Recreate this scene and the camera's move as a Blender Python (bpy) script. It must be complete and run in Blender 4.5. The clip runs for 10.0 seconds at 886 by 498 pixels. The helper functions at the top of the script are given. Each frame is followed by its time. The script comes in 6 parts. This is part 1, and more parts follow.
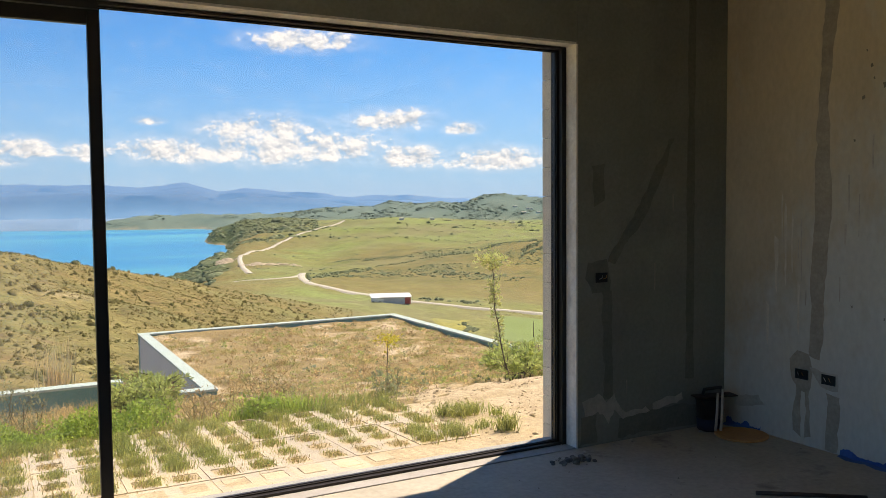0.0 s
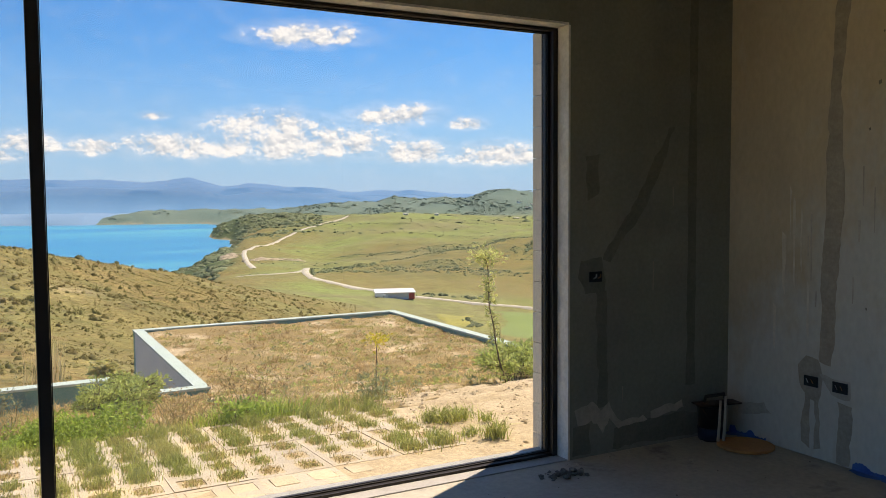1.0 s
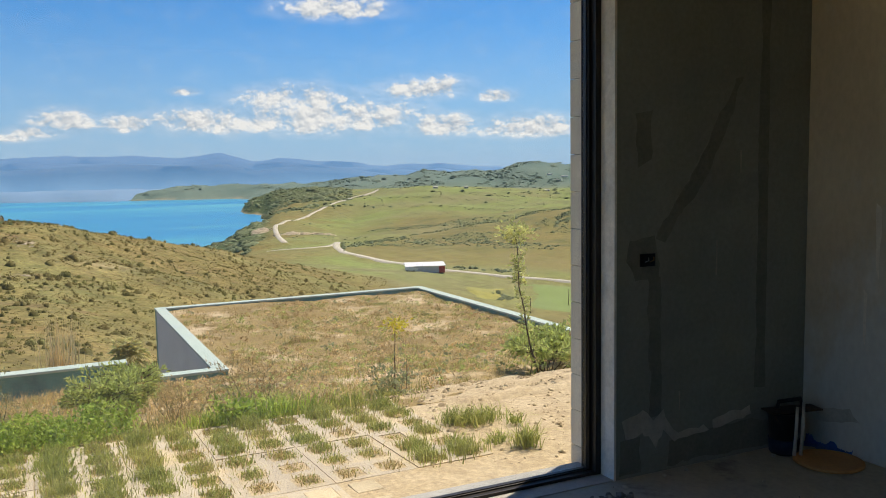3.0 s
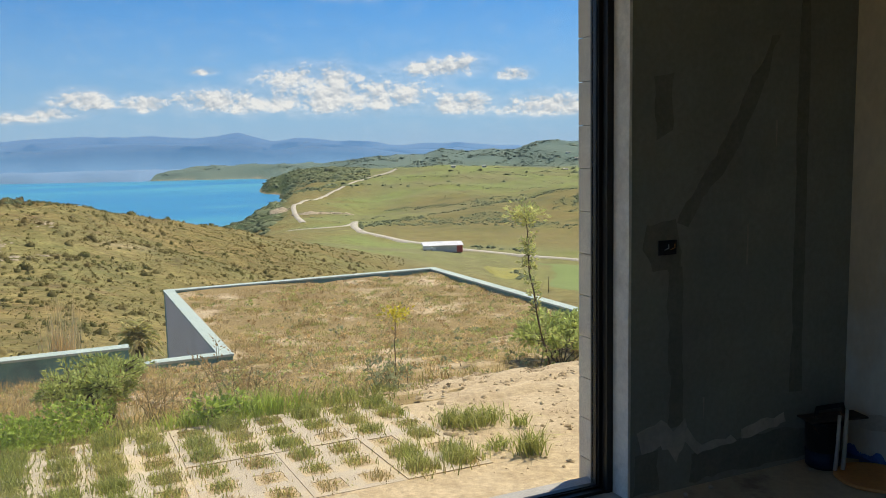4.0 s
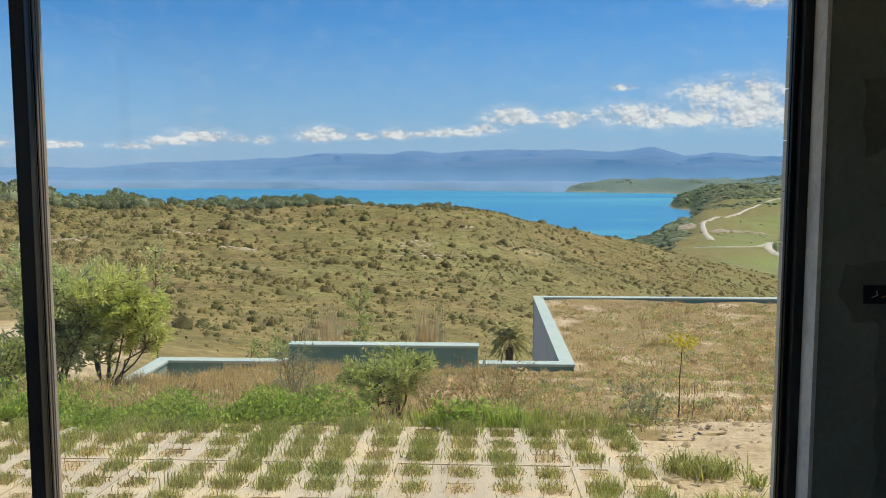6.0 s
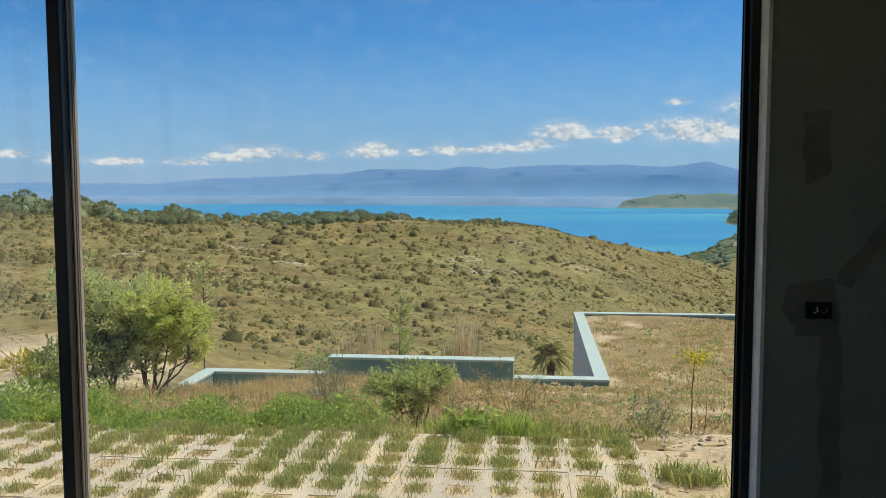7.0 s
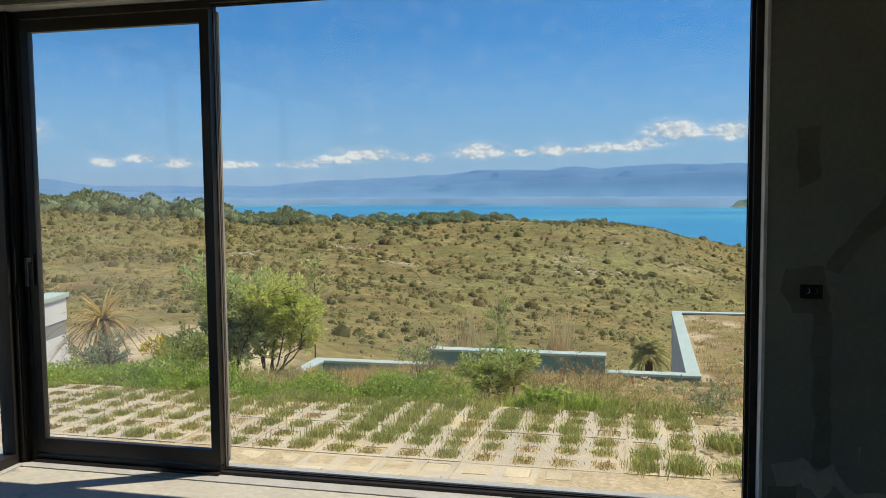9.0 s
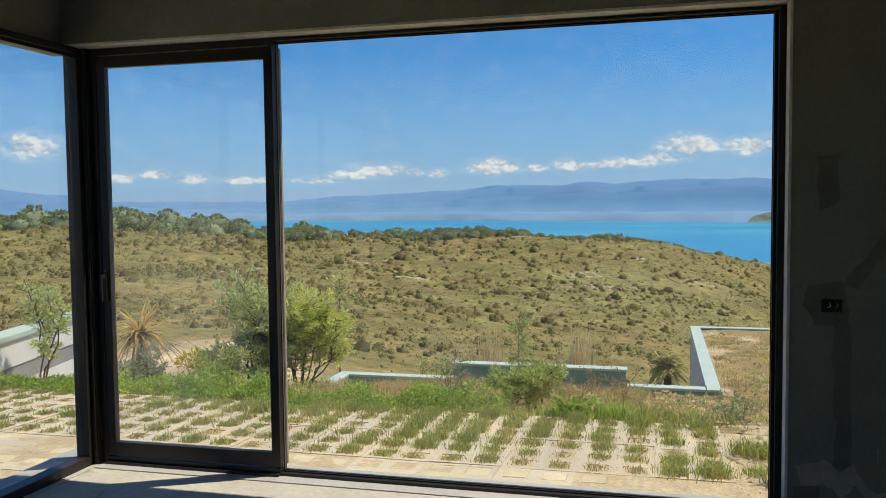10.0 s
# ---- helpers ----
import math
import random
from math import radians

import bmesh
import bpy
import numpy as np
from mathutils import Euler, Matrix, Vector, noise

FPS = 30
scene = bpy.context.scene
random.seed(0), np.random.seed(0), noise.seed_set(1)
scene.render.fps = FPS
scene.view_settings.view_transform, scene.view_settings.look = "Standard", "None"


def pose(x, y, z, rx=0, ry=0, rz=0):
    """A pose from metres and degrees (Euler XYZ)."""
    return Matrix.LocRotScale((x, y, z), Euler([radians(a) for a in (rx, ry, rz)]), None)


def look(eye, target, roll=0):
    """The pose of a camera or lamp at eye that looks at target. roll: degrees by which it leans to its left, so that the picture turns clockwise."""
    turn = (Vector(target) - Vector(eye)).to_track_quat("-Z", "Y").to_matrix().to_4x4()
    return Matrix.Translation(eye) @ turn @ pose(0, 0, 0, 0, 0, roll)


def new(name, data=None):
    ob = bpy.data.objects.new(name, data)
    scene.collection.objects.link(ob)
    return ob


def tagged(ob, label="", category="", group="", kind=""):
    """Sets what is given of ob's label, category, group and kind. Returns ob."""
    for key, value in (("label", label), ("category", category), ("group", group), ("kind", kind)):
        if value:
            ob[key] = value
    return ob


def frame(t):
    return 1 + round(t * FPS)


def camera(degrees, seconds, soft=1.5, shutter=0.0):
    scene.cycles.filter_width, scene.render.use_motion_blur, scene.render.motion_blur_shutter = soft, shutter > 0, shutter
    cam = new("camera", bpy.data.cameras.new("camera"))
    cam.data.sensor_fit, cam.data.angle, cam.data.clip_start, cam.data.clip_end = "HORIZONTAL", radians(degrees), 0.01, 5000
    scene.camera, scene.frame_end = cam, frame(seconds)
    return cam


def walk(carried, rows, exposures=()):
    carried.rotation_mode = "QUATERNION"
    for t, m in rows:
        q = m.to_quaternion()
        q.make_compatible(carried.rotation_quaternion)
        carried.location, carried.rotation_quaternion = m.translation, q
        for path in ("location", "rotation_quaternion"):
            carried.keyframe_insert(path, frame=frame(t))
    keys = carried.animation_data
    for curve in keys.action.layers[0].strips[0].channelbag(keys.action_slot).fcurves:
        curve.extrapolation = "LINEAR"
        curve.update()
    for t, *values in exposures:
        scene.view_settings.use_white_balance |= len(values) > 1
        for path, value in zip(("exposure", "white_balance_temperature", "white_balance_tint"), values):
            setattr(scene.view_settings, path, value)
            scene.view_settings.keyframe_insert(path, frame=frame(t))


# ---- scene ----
cam = camera(56.0, 10.0, soft=0.6)
PATH = [
    (0, (-3.25, -4.195, 1.571), (-2.295, -2.442, 1.461), -0.5),
    (0.5, (-3.081, -4.067, 1.563), (-2.129, -2.312, 1.45), -0.5),
    (1, (-2.955, -3.93, 1.557), (-2.009, -2.172, 1.436), -0.4),
    (1.5, (-2.893, -3.701, 1.552), (-1.964, -1.934, 1.423), -0.4),
    (2, (-2.82, -3.496, 1.548), (-1.896, -1.727, 1.409), -0.5),
    (2.5, (-2.67, -3.344, 1.537), (-1.77, -1.565, 1.383), -0.7),
    (3.8, (-2.231, -2.878, 1.525), (-1.379, -1.083, 1.296), -1.2),
    (4, (-2.15, -2.783, 1.51), (-1.313, -0.981, 1.277), -1.2),
    (4.5, (-1.87, -2.759, 1.485), (-1.212, -0.885, 1.251), -1.8),
    (5, (-1.631, -2.773, 1.497), (-1.258, -0.822, 1.26), -1.9),
    (5.5, (-1.392, -2.783, 1.47), (-1.25, -0.802, 1.235), -1.0),
    (5.7, (-1.289, -2.794, 1.482), (-1.27, -0.806, 1.264), -0.7),
    (6.8, (-0.864, -3.063, 1.535), (-1.04, -1.077, 1.384), 0.3),
    (7, (-0.846, -3.139, 1.542), (-1.06, -1.157, 1.389), -0.1),
    (7.5, (-0.839, -3.354, 1.543), (-1.13, -1.381, 1.389), -0.2),
    (8, (-0.76, -3.524, 1.555), (-1.092, -1.557, 1.403), 0.0),
    (8.5, (-0.579, -3.744, 1.554), (-0.967, -1.787, 1.403), -0.2),
    (9, (-0.541, -3.929, 1.562), (-1.004, -1.989, 1.412), -0.5),
    (9.5, (-0.607, -4.156, 1.572), (-1.098, -2.223, 1.426), -0.5),
    (10, (-0.624, -4.314, 1.602), (-1.121, -2.38, 1.489), -0.6),
]
EXPOSURES = [(0.0, 0.52, 7350, 18), (1.0, 0.46, 7300, 18), (2.5, 0.28, 7000, 15), (4.5, 0.14, 6750, 12), (5.5, 0.08, 6600, 11), (7.0, 0.05, 6450, 9), (8.5, 0.05, 6450, 9), (10.0, 0.10, 6500, 9)]
walk(cam, [(t, look(eye, target, roll)) for t, eye, target, roll in PATH], EXPOSURES)

# ---- world, sun ----
SUN_AZ, SUN_EL = radians(62.8), radians(64.0)      # bearing from +y towards +x, height
SUN_DIR = Vector((math.sin(SUN_AZ) * math.cos(SUN_EL), math.cos(SUN_AZ) * math.cos(SUN_EL), math.sin(SUN_EL)))
sun = new("sun", bpy.data.lights.new("sun", "SUN"))
sun.data.energy, sun.data.angle, sun.data.color = 5.0, radians(0.53), (1.0, 0.91, 0.765)
sun.matrix_world = look(SUN_DIR * 60, (0, 0, 0))

# cumulus groups: bearing, height, half width, half height in degrees
CLOUDS = [(19.1, 10.7, 3.7, 0.9), (18.2, 3.7, 6.4, 1.5), (16.6, 4.9, 4.0, 1.0), (25.0, 5.5, 2.9, 0.9),
          (30.0, 5.0, 1.2, 0.5), (10.6, 3.4, 3.6, 1.0), (2.0, 3.4, 1.9, 0.8), (5.6, 3.3, 1.6, 0.7),
          (26.6, 3.0, 2.4, 0.9), (32.2, 2.8, 3.5, 0.9), (9.3, 5.4, 0.9, 0.3), (-10.9, 2.25, 1.9, 0.6),
          (-5.8, 2.3, 1.3, 0.42), (-1.8, 2.45, 1.9, 0.4), (-18.9, 2.1, 1.9, 0.6), (-22.9, 1.5, 1.5, 0.3),
          (-14.7, 1.9, 0.7, 0.35), (-35.3, 1.7, 0.8, 0.4), (-8.0, 2.2, 1.0, 0.28), (-3.9, 2.35, 0.9, 0.3), (-16.3, 2.0, 0.8, 0.3), (-20.8, 1.8, 1.5, 0.4), (0.4, 2.7, 1.6, 0.5), (-27.5, 1.5, 1.6, 0.3), (-33.2, 1.9, 1.0, 0.3), (14.0, 3.4, 3.0, 0.8), (-31.0, 1.6, 1.2, 0.4), (-40.6, 3.5, 1.8, 0.9)]


def build_world():
    w = bpy.data.worlds.new("sky")
    scene.world = w
    w.use_nodes = True
    nt = w.node_tree
    nt.nodes.clear()
    N, L = nt.nodes.new, nt.links.new

    def math_(op, a, b=None, c=None, clamp=False):
        n = N("ShaderNodeMath")
        n.operation, n.use_clamp = op, clamp
        for i, v in enumerate((a, b, c)):
            if v is None:
                continue
            if isinstance(v, (int, float)):
                n.inputs[i].default_value = v
            else:
                L(v, n.inputs[i])
        return n.outputs[0]

    sky = N("ShaderNodeTexSky")
    sky.sky_type, sky.sun_disc = "NISHITA", False
    sky.sun_elevation, sky.sun_rotation = SUN_EL, SUN_AZ
    sky.altitude, sky.air_density, sky.dust_density, sky.ozone_density = 80, 1.0, SKY_DUST, 2.0
    tc = N("ShaderNodeTexCoord")
    sep = N("ShaderNodeSeparateXYZ")
    L(tc.outputs["Generated"], sep.inputs[0])
    x, y, z = sep.outputs
    az = math_("MULTIPLY", math_("ARCTAN2", x, y), 57.2958)
    el = math_("MULTIPLY", math_("ARCSINE", z), 57.2958)
    comb = N("ShaderNodeCombineXYZ")
    L(az, comb.inputs[0])
    L(math_("MULTIPLY", el, 1.5), comb.inputs[1])

    def fbm(scale, detail, rough, off, up=0.0):
        n = N("ShaderNodeTexNoise")
        n.inputs["Scale"].default_value, n.inputs["Detail"].default_value, n.inputs["Roughness"].default_value = scale, detail, rough
        m = N("ShaderNodeMapping")
        m.inputs["Location"].default_value = (off + 0.4 * up, off * 0.7 + up, 0)
        L(comb.outputs[0], m.inputs[0])
        L(m.outputs[0], n.inputs["Vector"])
        return math_("SUBTRACT", n.outputs[0], 0.5)

    def puff(scale, off, up=0.0):
        """Rounded cauliflower heads."""
        n = N("ShaderNodeTexVoronoi")
        n.feature = "SMOOTH_F1"
        n.inputs["Scale"].default_value, n.inputs["Smoothness"].default_value, n.inputs["Detail"].default_value = scale, 0.35, 2.0
        m, wob, add = N("ShaderNodeMapping"), N("ShaderNodeTexNoise"), N("ShaderNodeMix")
        m.inputs["Location"].default_value = (off + 0.4 * up, off * 0.7 + up, 0)
        wob.inputs["Scale"].default_value, wob.inputs["Detail"].default_value = scale * 1.3, 4
        L(comb.outputs[0], m.inputs[0])
        L(m.outputs[0], wob.inputs["Vector"])
        add.data_type, add.blend_type = "RGBA", "ADD"
        add.inputs["Factor"].default_value = 0.7 / scale
        L(m.outputs[0], add.inputs["A"])
        L(wob.outputs["Color"], add.inputs["B"])
        L(add.outputs["Result"], n.inputs["Vector"])
        return math_("SUBTRACT", 0.62, n.outputs["Distance"])

    n1, n2, p1, p2 = fbm(0.55, 6, 0.6, 3.1), fbm(3.0, 4, 0.55, 11.0), puff(0.75, 5.0), puff(2.1, 2.0)
    body = None
    for a, e, ra, re in CLOUDS:
        u = math_("MULTIPLY", math_("SUBTRACT", az, a), 1 / ra)
        v = math_("MULTIPLY", math_("SUBTRACT", el, e), 1 / re)
        low = math_("MULTIPLY", math_("MINIMUM", v, 0), 0.5)      # flatter undersides
        v2 = math_("ADD", v, low)
        d = math_("SUBTRACT", 1.0, math_("ADD", math_("MULTIPLY", u, u), math_("MULTIPLY", v2, v2)))
        body = d if body is None else math_("MAXIMUM", body, d)
    body = math_("MAXIMUM", body, -1.5)
    dens = math_("ADD", math_("ADD", math_("MULTIPLY", body, 1.25), math_("MULTIPLY", n1, 3.8)), math_("MULTIPLY", n2, 0.95))
    dens = math_("ADD", math_("ADD", dens, math_("MULTIPLY", p1, 1.1)), math_("MULTIPLY", p2, 0.7))
    ramp = N("ShaderNodeMapRange")
    ramp.interpolation_type = "SMOOTHSTEP"
    for k, v in zip(("From Min", "From Max", "To Min", "To Max"), (-0.90, 0.75, 0.0, 0.96)):
        ramp.inputs[k].default_value = v
    L(dens, ramp.inputs["Value"])
    veil = N("ShaderNodeMapRange")                            # thin vapour round the groups
    veil.interpolation_type = "SMOOTHSTEP"
    for k, v in zip(("From Min", "From Max", "To Min", "To Max"), (-1.9, 1.2, 0.0, 0.34)):
        veil.inputs[k].default_value = v
    L(math_("ADD", body, math_("MULTIPLY", n1, 3.0)), veil.inputs["Value"])
    # shading inside the cloud: bright tops, greyer bellies
    u1, u2, v1, v2 = fbm(0.55, 5, 0.60, 3.1, 0.7), fbm(3.0, 5, 0.6, 11.0, 0.2), puff(0.75, 5.0, 0.55), puff(2.1, 2.0, 0.22)      # the same puffs, looked up towards the sun
    rise = math_("ADD", math_("MULTIPLY", math_("SUBTRACT", n1, u1), 1.8), math_("MULTIPLY", math_("SUBTRACT", n2, u2), 0.3))
    rise = math_("ADD", rise, math_("ADD", math_("MULTIPLY", math_("SUBTRACT", p1, v1), 0.9), math_("MULTIPLY", math_("SUBTRACT", p2, v2), 0.6)))
    tone = math_("ADD", rise, 0.66)
    rampc = N("ShaderNodeMix")
    rampc.data_type = "RGBA"
    rampc.inputs["A"].default_value = (4.4, 5.2, 6.3, 1)
    rampc.inputs["B"].default_value = (9.2, 9.3, 9.4, 1)
    tone_c = math_("MINIMUM", math_("MAXIMUM", tone, 0.0), 1.0)
    L(tone_c, rampc.inputs["Factor"])
    # white haze low over the horizon
    hz = N("ShaderNodeMapRange")
    for k, v in zip(("From Min", "From Max", "To Min", "To Max"), (0.0, 10.0, 0.80, 0.0)):
        hz.inputs[k].default_value = v
    L(el, hz.inputs["Value"])
    tint = N("ShaderNodeMix")
    tint.data_type, tint.blend_type = "RGBA", "MULTIPLY"
    tint.inputs["Factor"].default_value = 1.0
    tint.inputs["B"].default_value = SKY_TINT
    L(sky.outputs[0], tint.inputs["A"])
    hazed = N("ShaderNodeMix")
    hazed.data_type = "RGBA"
    hazed.inputs["B"].default_value = SKY_HAZE
    L(hz.outputs[0], hazed.inputs["Factor"])
    L(tint.outputs["Result"], hazed.inputs["A"])
    mix = N("ShaderNodeMix")
    mix.data_type = "RGBA"
    L(math_("MAXIMUM", ramp.outputs[0], veil.outputs[0]), mix.inputs["Factor"])
    L(hazed.outputs["Result"], mix.inputs["A"])
    L(rampc.outputs["Result"], mix.inputs["B"])
    bg = N("ShaderNodeBackground")
    bg.inputs["Strength"].default_value = SKY_STRENGTH
    L(mix.outputs["Result"], bg.inputs["Color"])
    out = N("ShaderNodeOutputWorld")
    L(bg.outputs[0], out.inputs[0])


SKY_STRENGTH, SKY_DUST = 0.092, 0.3
SKY_TINT, SKY_HAZE = (0.35, 0.82, 1.30, 1), (3.9, 5.5, 8.4, 1)
build_world()

# ---- materials ----
def links(m):
    m.use_nodes = True
    return m.node_tree.nodes, m.node_tree.links.new


def mat(name, base, other=None, scale=3.0, stretch=(1, 1, 1), rough=0.8, metal=0.0, bump=0.0, bump_scale=60.0,
        fine=0.25, third=None, third_at=0.62, third_scale=0.6, vary=0.0, translucent=0.0, island=False, spec=0.3):
    """Two colours mixed by broad noise, dimmed and lifted by a fine grain, with an optional third colour in patches."""
    m = bpy.data.materials.new(name)
    N, L = links(m)
    b = N["Principled BSDF"]
    geo = N.new("ShaderNodeNewGeometry")
    mp = N.new("ShaderNodeMapping")
    mp.inputs["Scale"].default_value = stretch
    L(geo.outputs["Position"], mp.inputs["Vector"])

    def noise_(sc, detail=5.0, rough_=0.6):
        n = N.new("ShaderNodeTexNoise")
        n.inputs["Scale"].default_value, n.inputs["Detail"].default_value, n.inputs["Roughness"].default_value = sc, detail, rough_
        L(mp.outputs[0], n.inputs["Vector"])
        return n.outputs[0]

    def ramp(sock, lo, hi, to0=0.0, to1=1.0):
        r = N.new("ShaderNodeMapRange")
        for k, v in zip(("From Min", "From Max", "To Min", "To Max"), (lo, hi, to0, to1)):
            r.inputs[k].default_value = v
        L(sock, r.inputs["Value"])
        return r.outputs[0]

    def mixc(fac, a, c, mode="MIX"):
        x = N.new("ShaderNodeMix")
        x.data_type, x.blend_type = "RGBA", mode
        for key, v in (("Factor", fac), ("A", a), ("B", c)):
            if isinstance(v, tuple):
                x.inputs[key].default_value = (*v, 1) if len(v) == 3 else v
            elif isinstance(v, (int, float)):
                x.inputs[key].default_value = v
            else:
                L(v, x.inputs[key])
        return x.outputs["Result"]

    col = base
    if other:
        col = mixc(ramp(noise_(scale), 0.36, 0.64), base, other)
    if third:
        col = mixc(ramp(noise_(third_scale, 6, 0.65), third_at - 0.05, third_at + 0.06), col, third)
    if fine:
        g = ramp(noise_(bump_scale, 3), 0.25, 0.75, 1 - fine, 1 + fine)
        grey = N.new("ShaderNodeCombineColor")
        for k in range(3):
            L(g, grey.inputs[k])
        col = mixc(1.0, col, grey.outputs[0], "MULTIPLY")
    if vary:
        info = N.new("ShaderNodeNewGeometry" if island else "ShaderNodeObjectInfo")
        r = ramp(info.outputs["Random Per Island" if island else "Random"], 0, 1, 1 - vary, 1 + vary)
        grey = N.new("ShaderNodeCombineColor")
        for k in range(3):
            L(r, grey.inputs[k])
        col = mixc(1.0, col, grey.outputs[0], "MULTIPLY")
    if isinstance(col, tuple):
        b.inputs["Base Color"].default_value = (*col, 1)
    else:
        L(col, b.inputs["Base Color"])
    b.inputs["Roughness"].default_value, b.inputs["Metallic"].default_value = rough, metal
    b.inputs["Specular IOR Level"].default_value = spec
    if bump:
        bp = N.new("ShaderNodeBump")
        bp.inputs["Strength"].default_value, bp.inputs["Distance"].default_value = min(1.0, bump * 10), bump
        L(noise_(bump_scale, 6, 0.65), bp.inputs["Height"])
        L(bp.outputs[0], b.inputs["Normal"])
    if translucent:
        tr = N.new("ShaderNodeBsdfTranslucent")
        if isinstance(col, tuple):
            tr.inputs[0].default_value = (*col, 1)
        else:
            L(col, tr.inputs[0])
        mx = N.new("ShaderNodeMixShader")
        mx.inputs[0].default_value = translucent
        L(b.outputs[0], mx.inputs[1])
        L(tr.outputs[0], mx.inputs[2])
        L(mx.outputs[0], N["Material Output"].inputs[0])
    return m


def glass_mat(name, dust_least, dust_most):
    m = bpy.data.materials.new(name)
    N, L = links(m)
    N.remove(N["Principled BSDF"])
    tr, gl, df, fr = N.new("ShaderNodeBsdfTransparent"), N.new("ShaderNodeBsdfGlossy"), N.new("ShaderNodeBsdfTranslucent"), N.new("ShaderNodeLayerWeight")
    tr.inputs[0].default_value = (0.95, 0.965, 0.955, 1)
    gl.inputs["Roughness"].default_value = 0.0
    fr.inputs[0].default_value = 0.5
    pw, sc = N.new("ShaderNodeMath"), N.new("ShaderNodeMath")
    pw.operation, sc.operation = "POWER", "MULTIPLY_ADD"
    pw.inputs[1].default_value, sc.inputs[1].default_value, sc.inputs[2].default_value = 5.0, 0.96, 0.035
    L(fr.outputs["Facing"], pw.inputs[0])
    L(pw.outputs[0], sc.inputs[0])
    df.inputs[0].default_value = (0.75, 0.74, 0.7, 1)
    nz, mr = N.new("ShaderNodeTexNoise"), N.new("ShaderNodeMapRange")
    nz.inputs["Scale"].default_value, nz.inputs["Detail"].default_value = 1.6, 6
    geo = N.new("ShaderNodeNewGeometry")
    L(geo.outputs["Position"], nz.inputs["Vector"])
    for k, v in zip(("From Min", "From Max", "To Min", "To Max"), (0.35, 0.75, dust_least, dust_most)):
        mr.inputs[k].default_value = v
    L(nz.outputs[0], mr.inputs["Value"])
    dust, mix = N.new("ShaderNodeMixShader"), N.new("ShaderNodeMixShader")
    L(mr.outputs[0], dust.inputs[0])
    L(tr.outputs[0], dust.inputs[1])
    L(df.outputs[0], dust.inputs[2])
    L(sc.outputs[0], mix.inputs[0])
    L(dust.outputs[0], mix.inputs[1])
    L(gl.outputs[0], mix.inputs[2])
    L(mix.outputs[0], N["Material Output"].inputs[0])
    return m


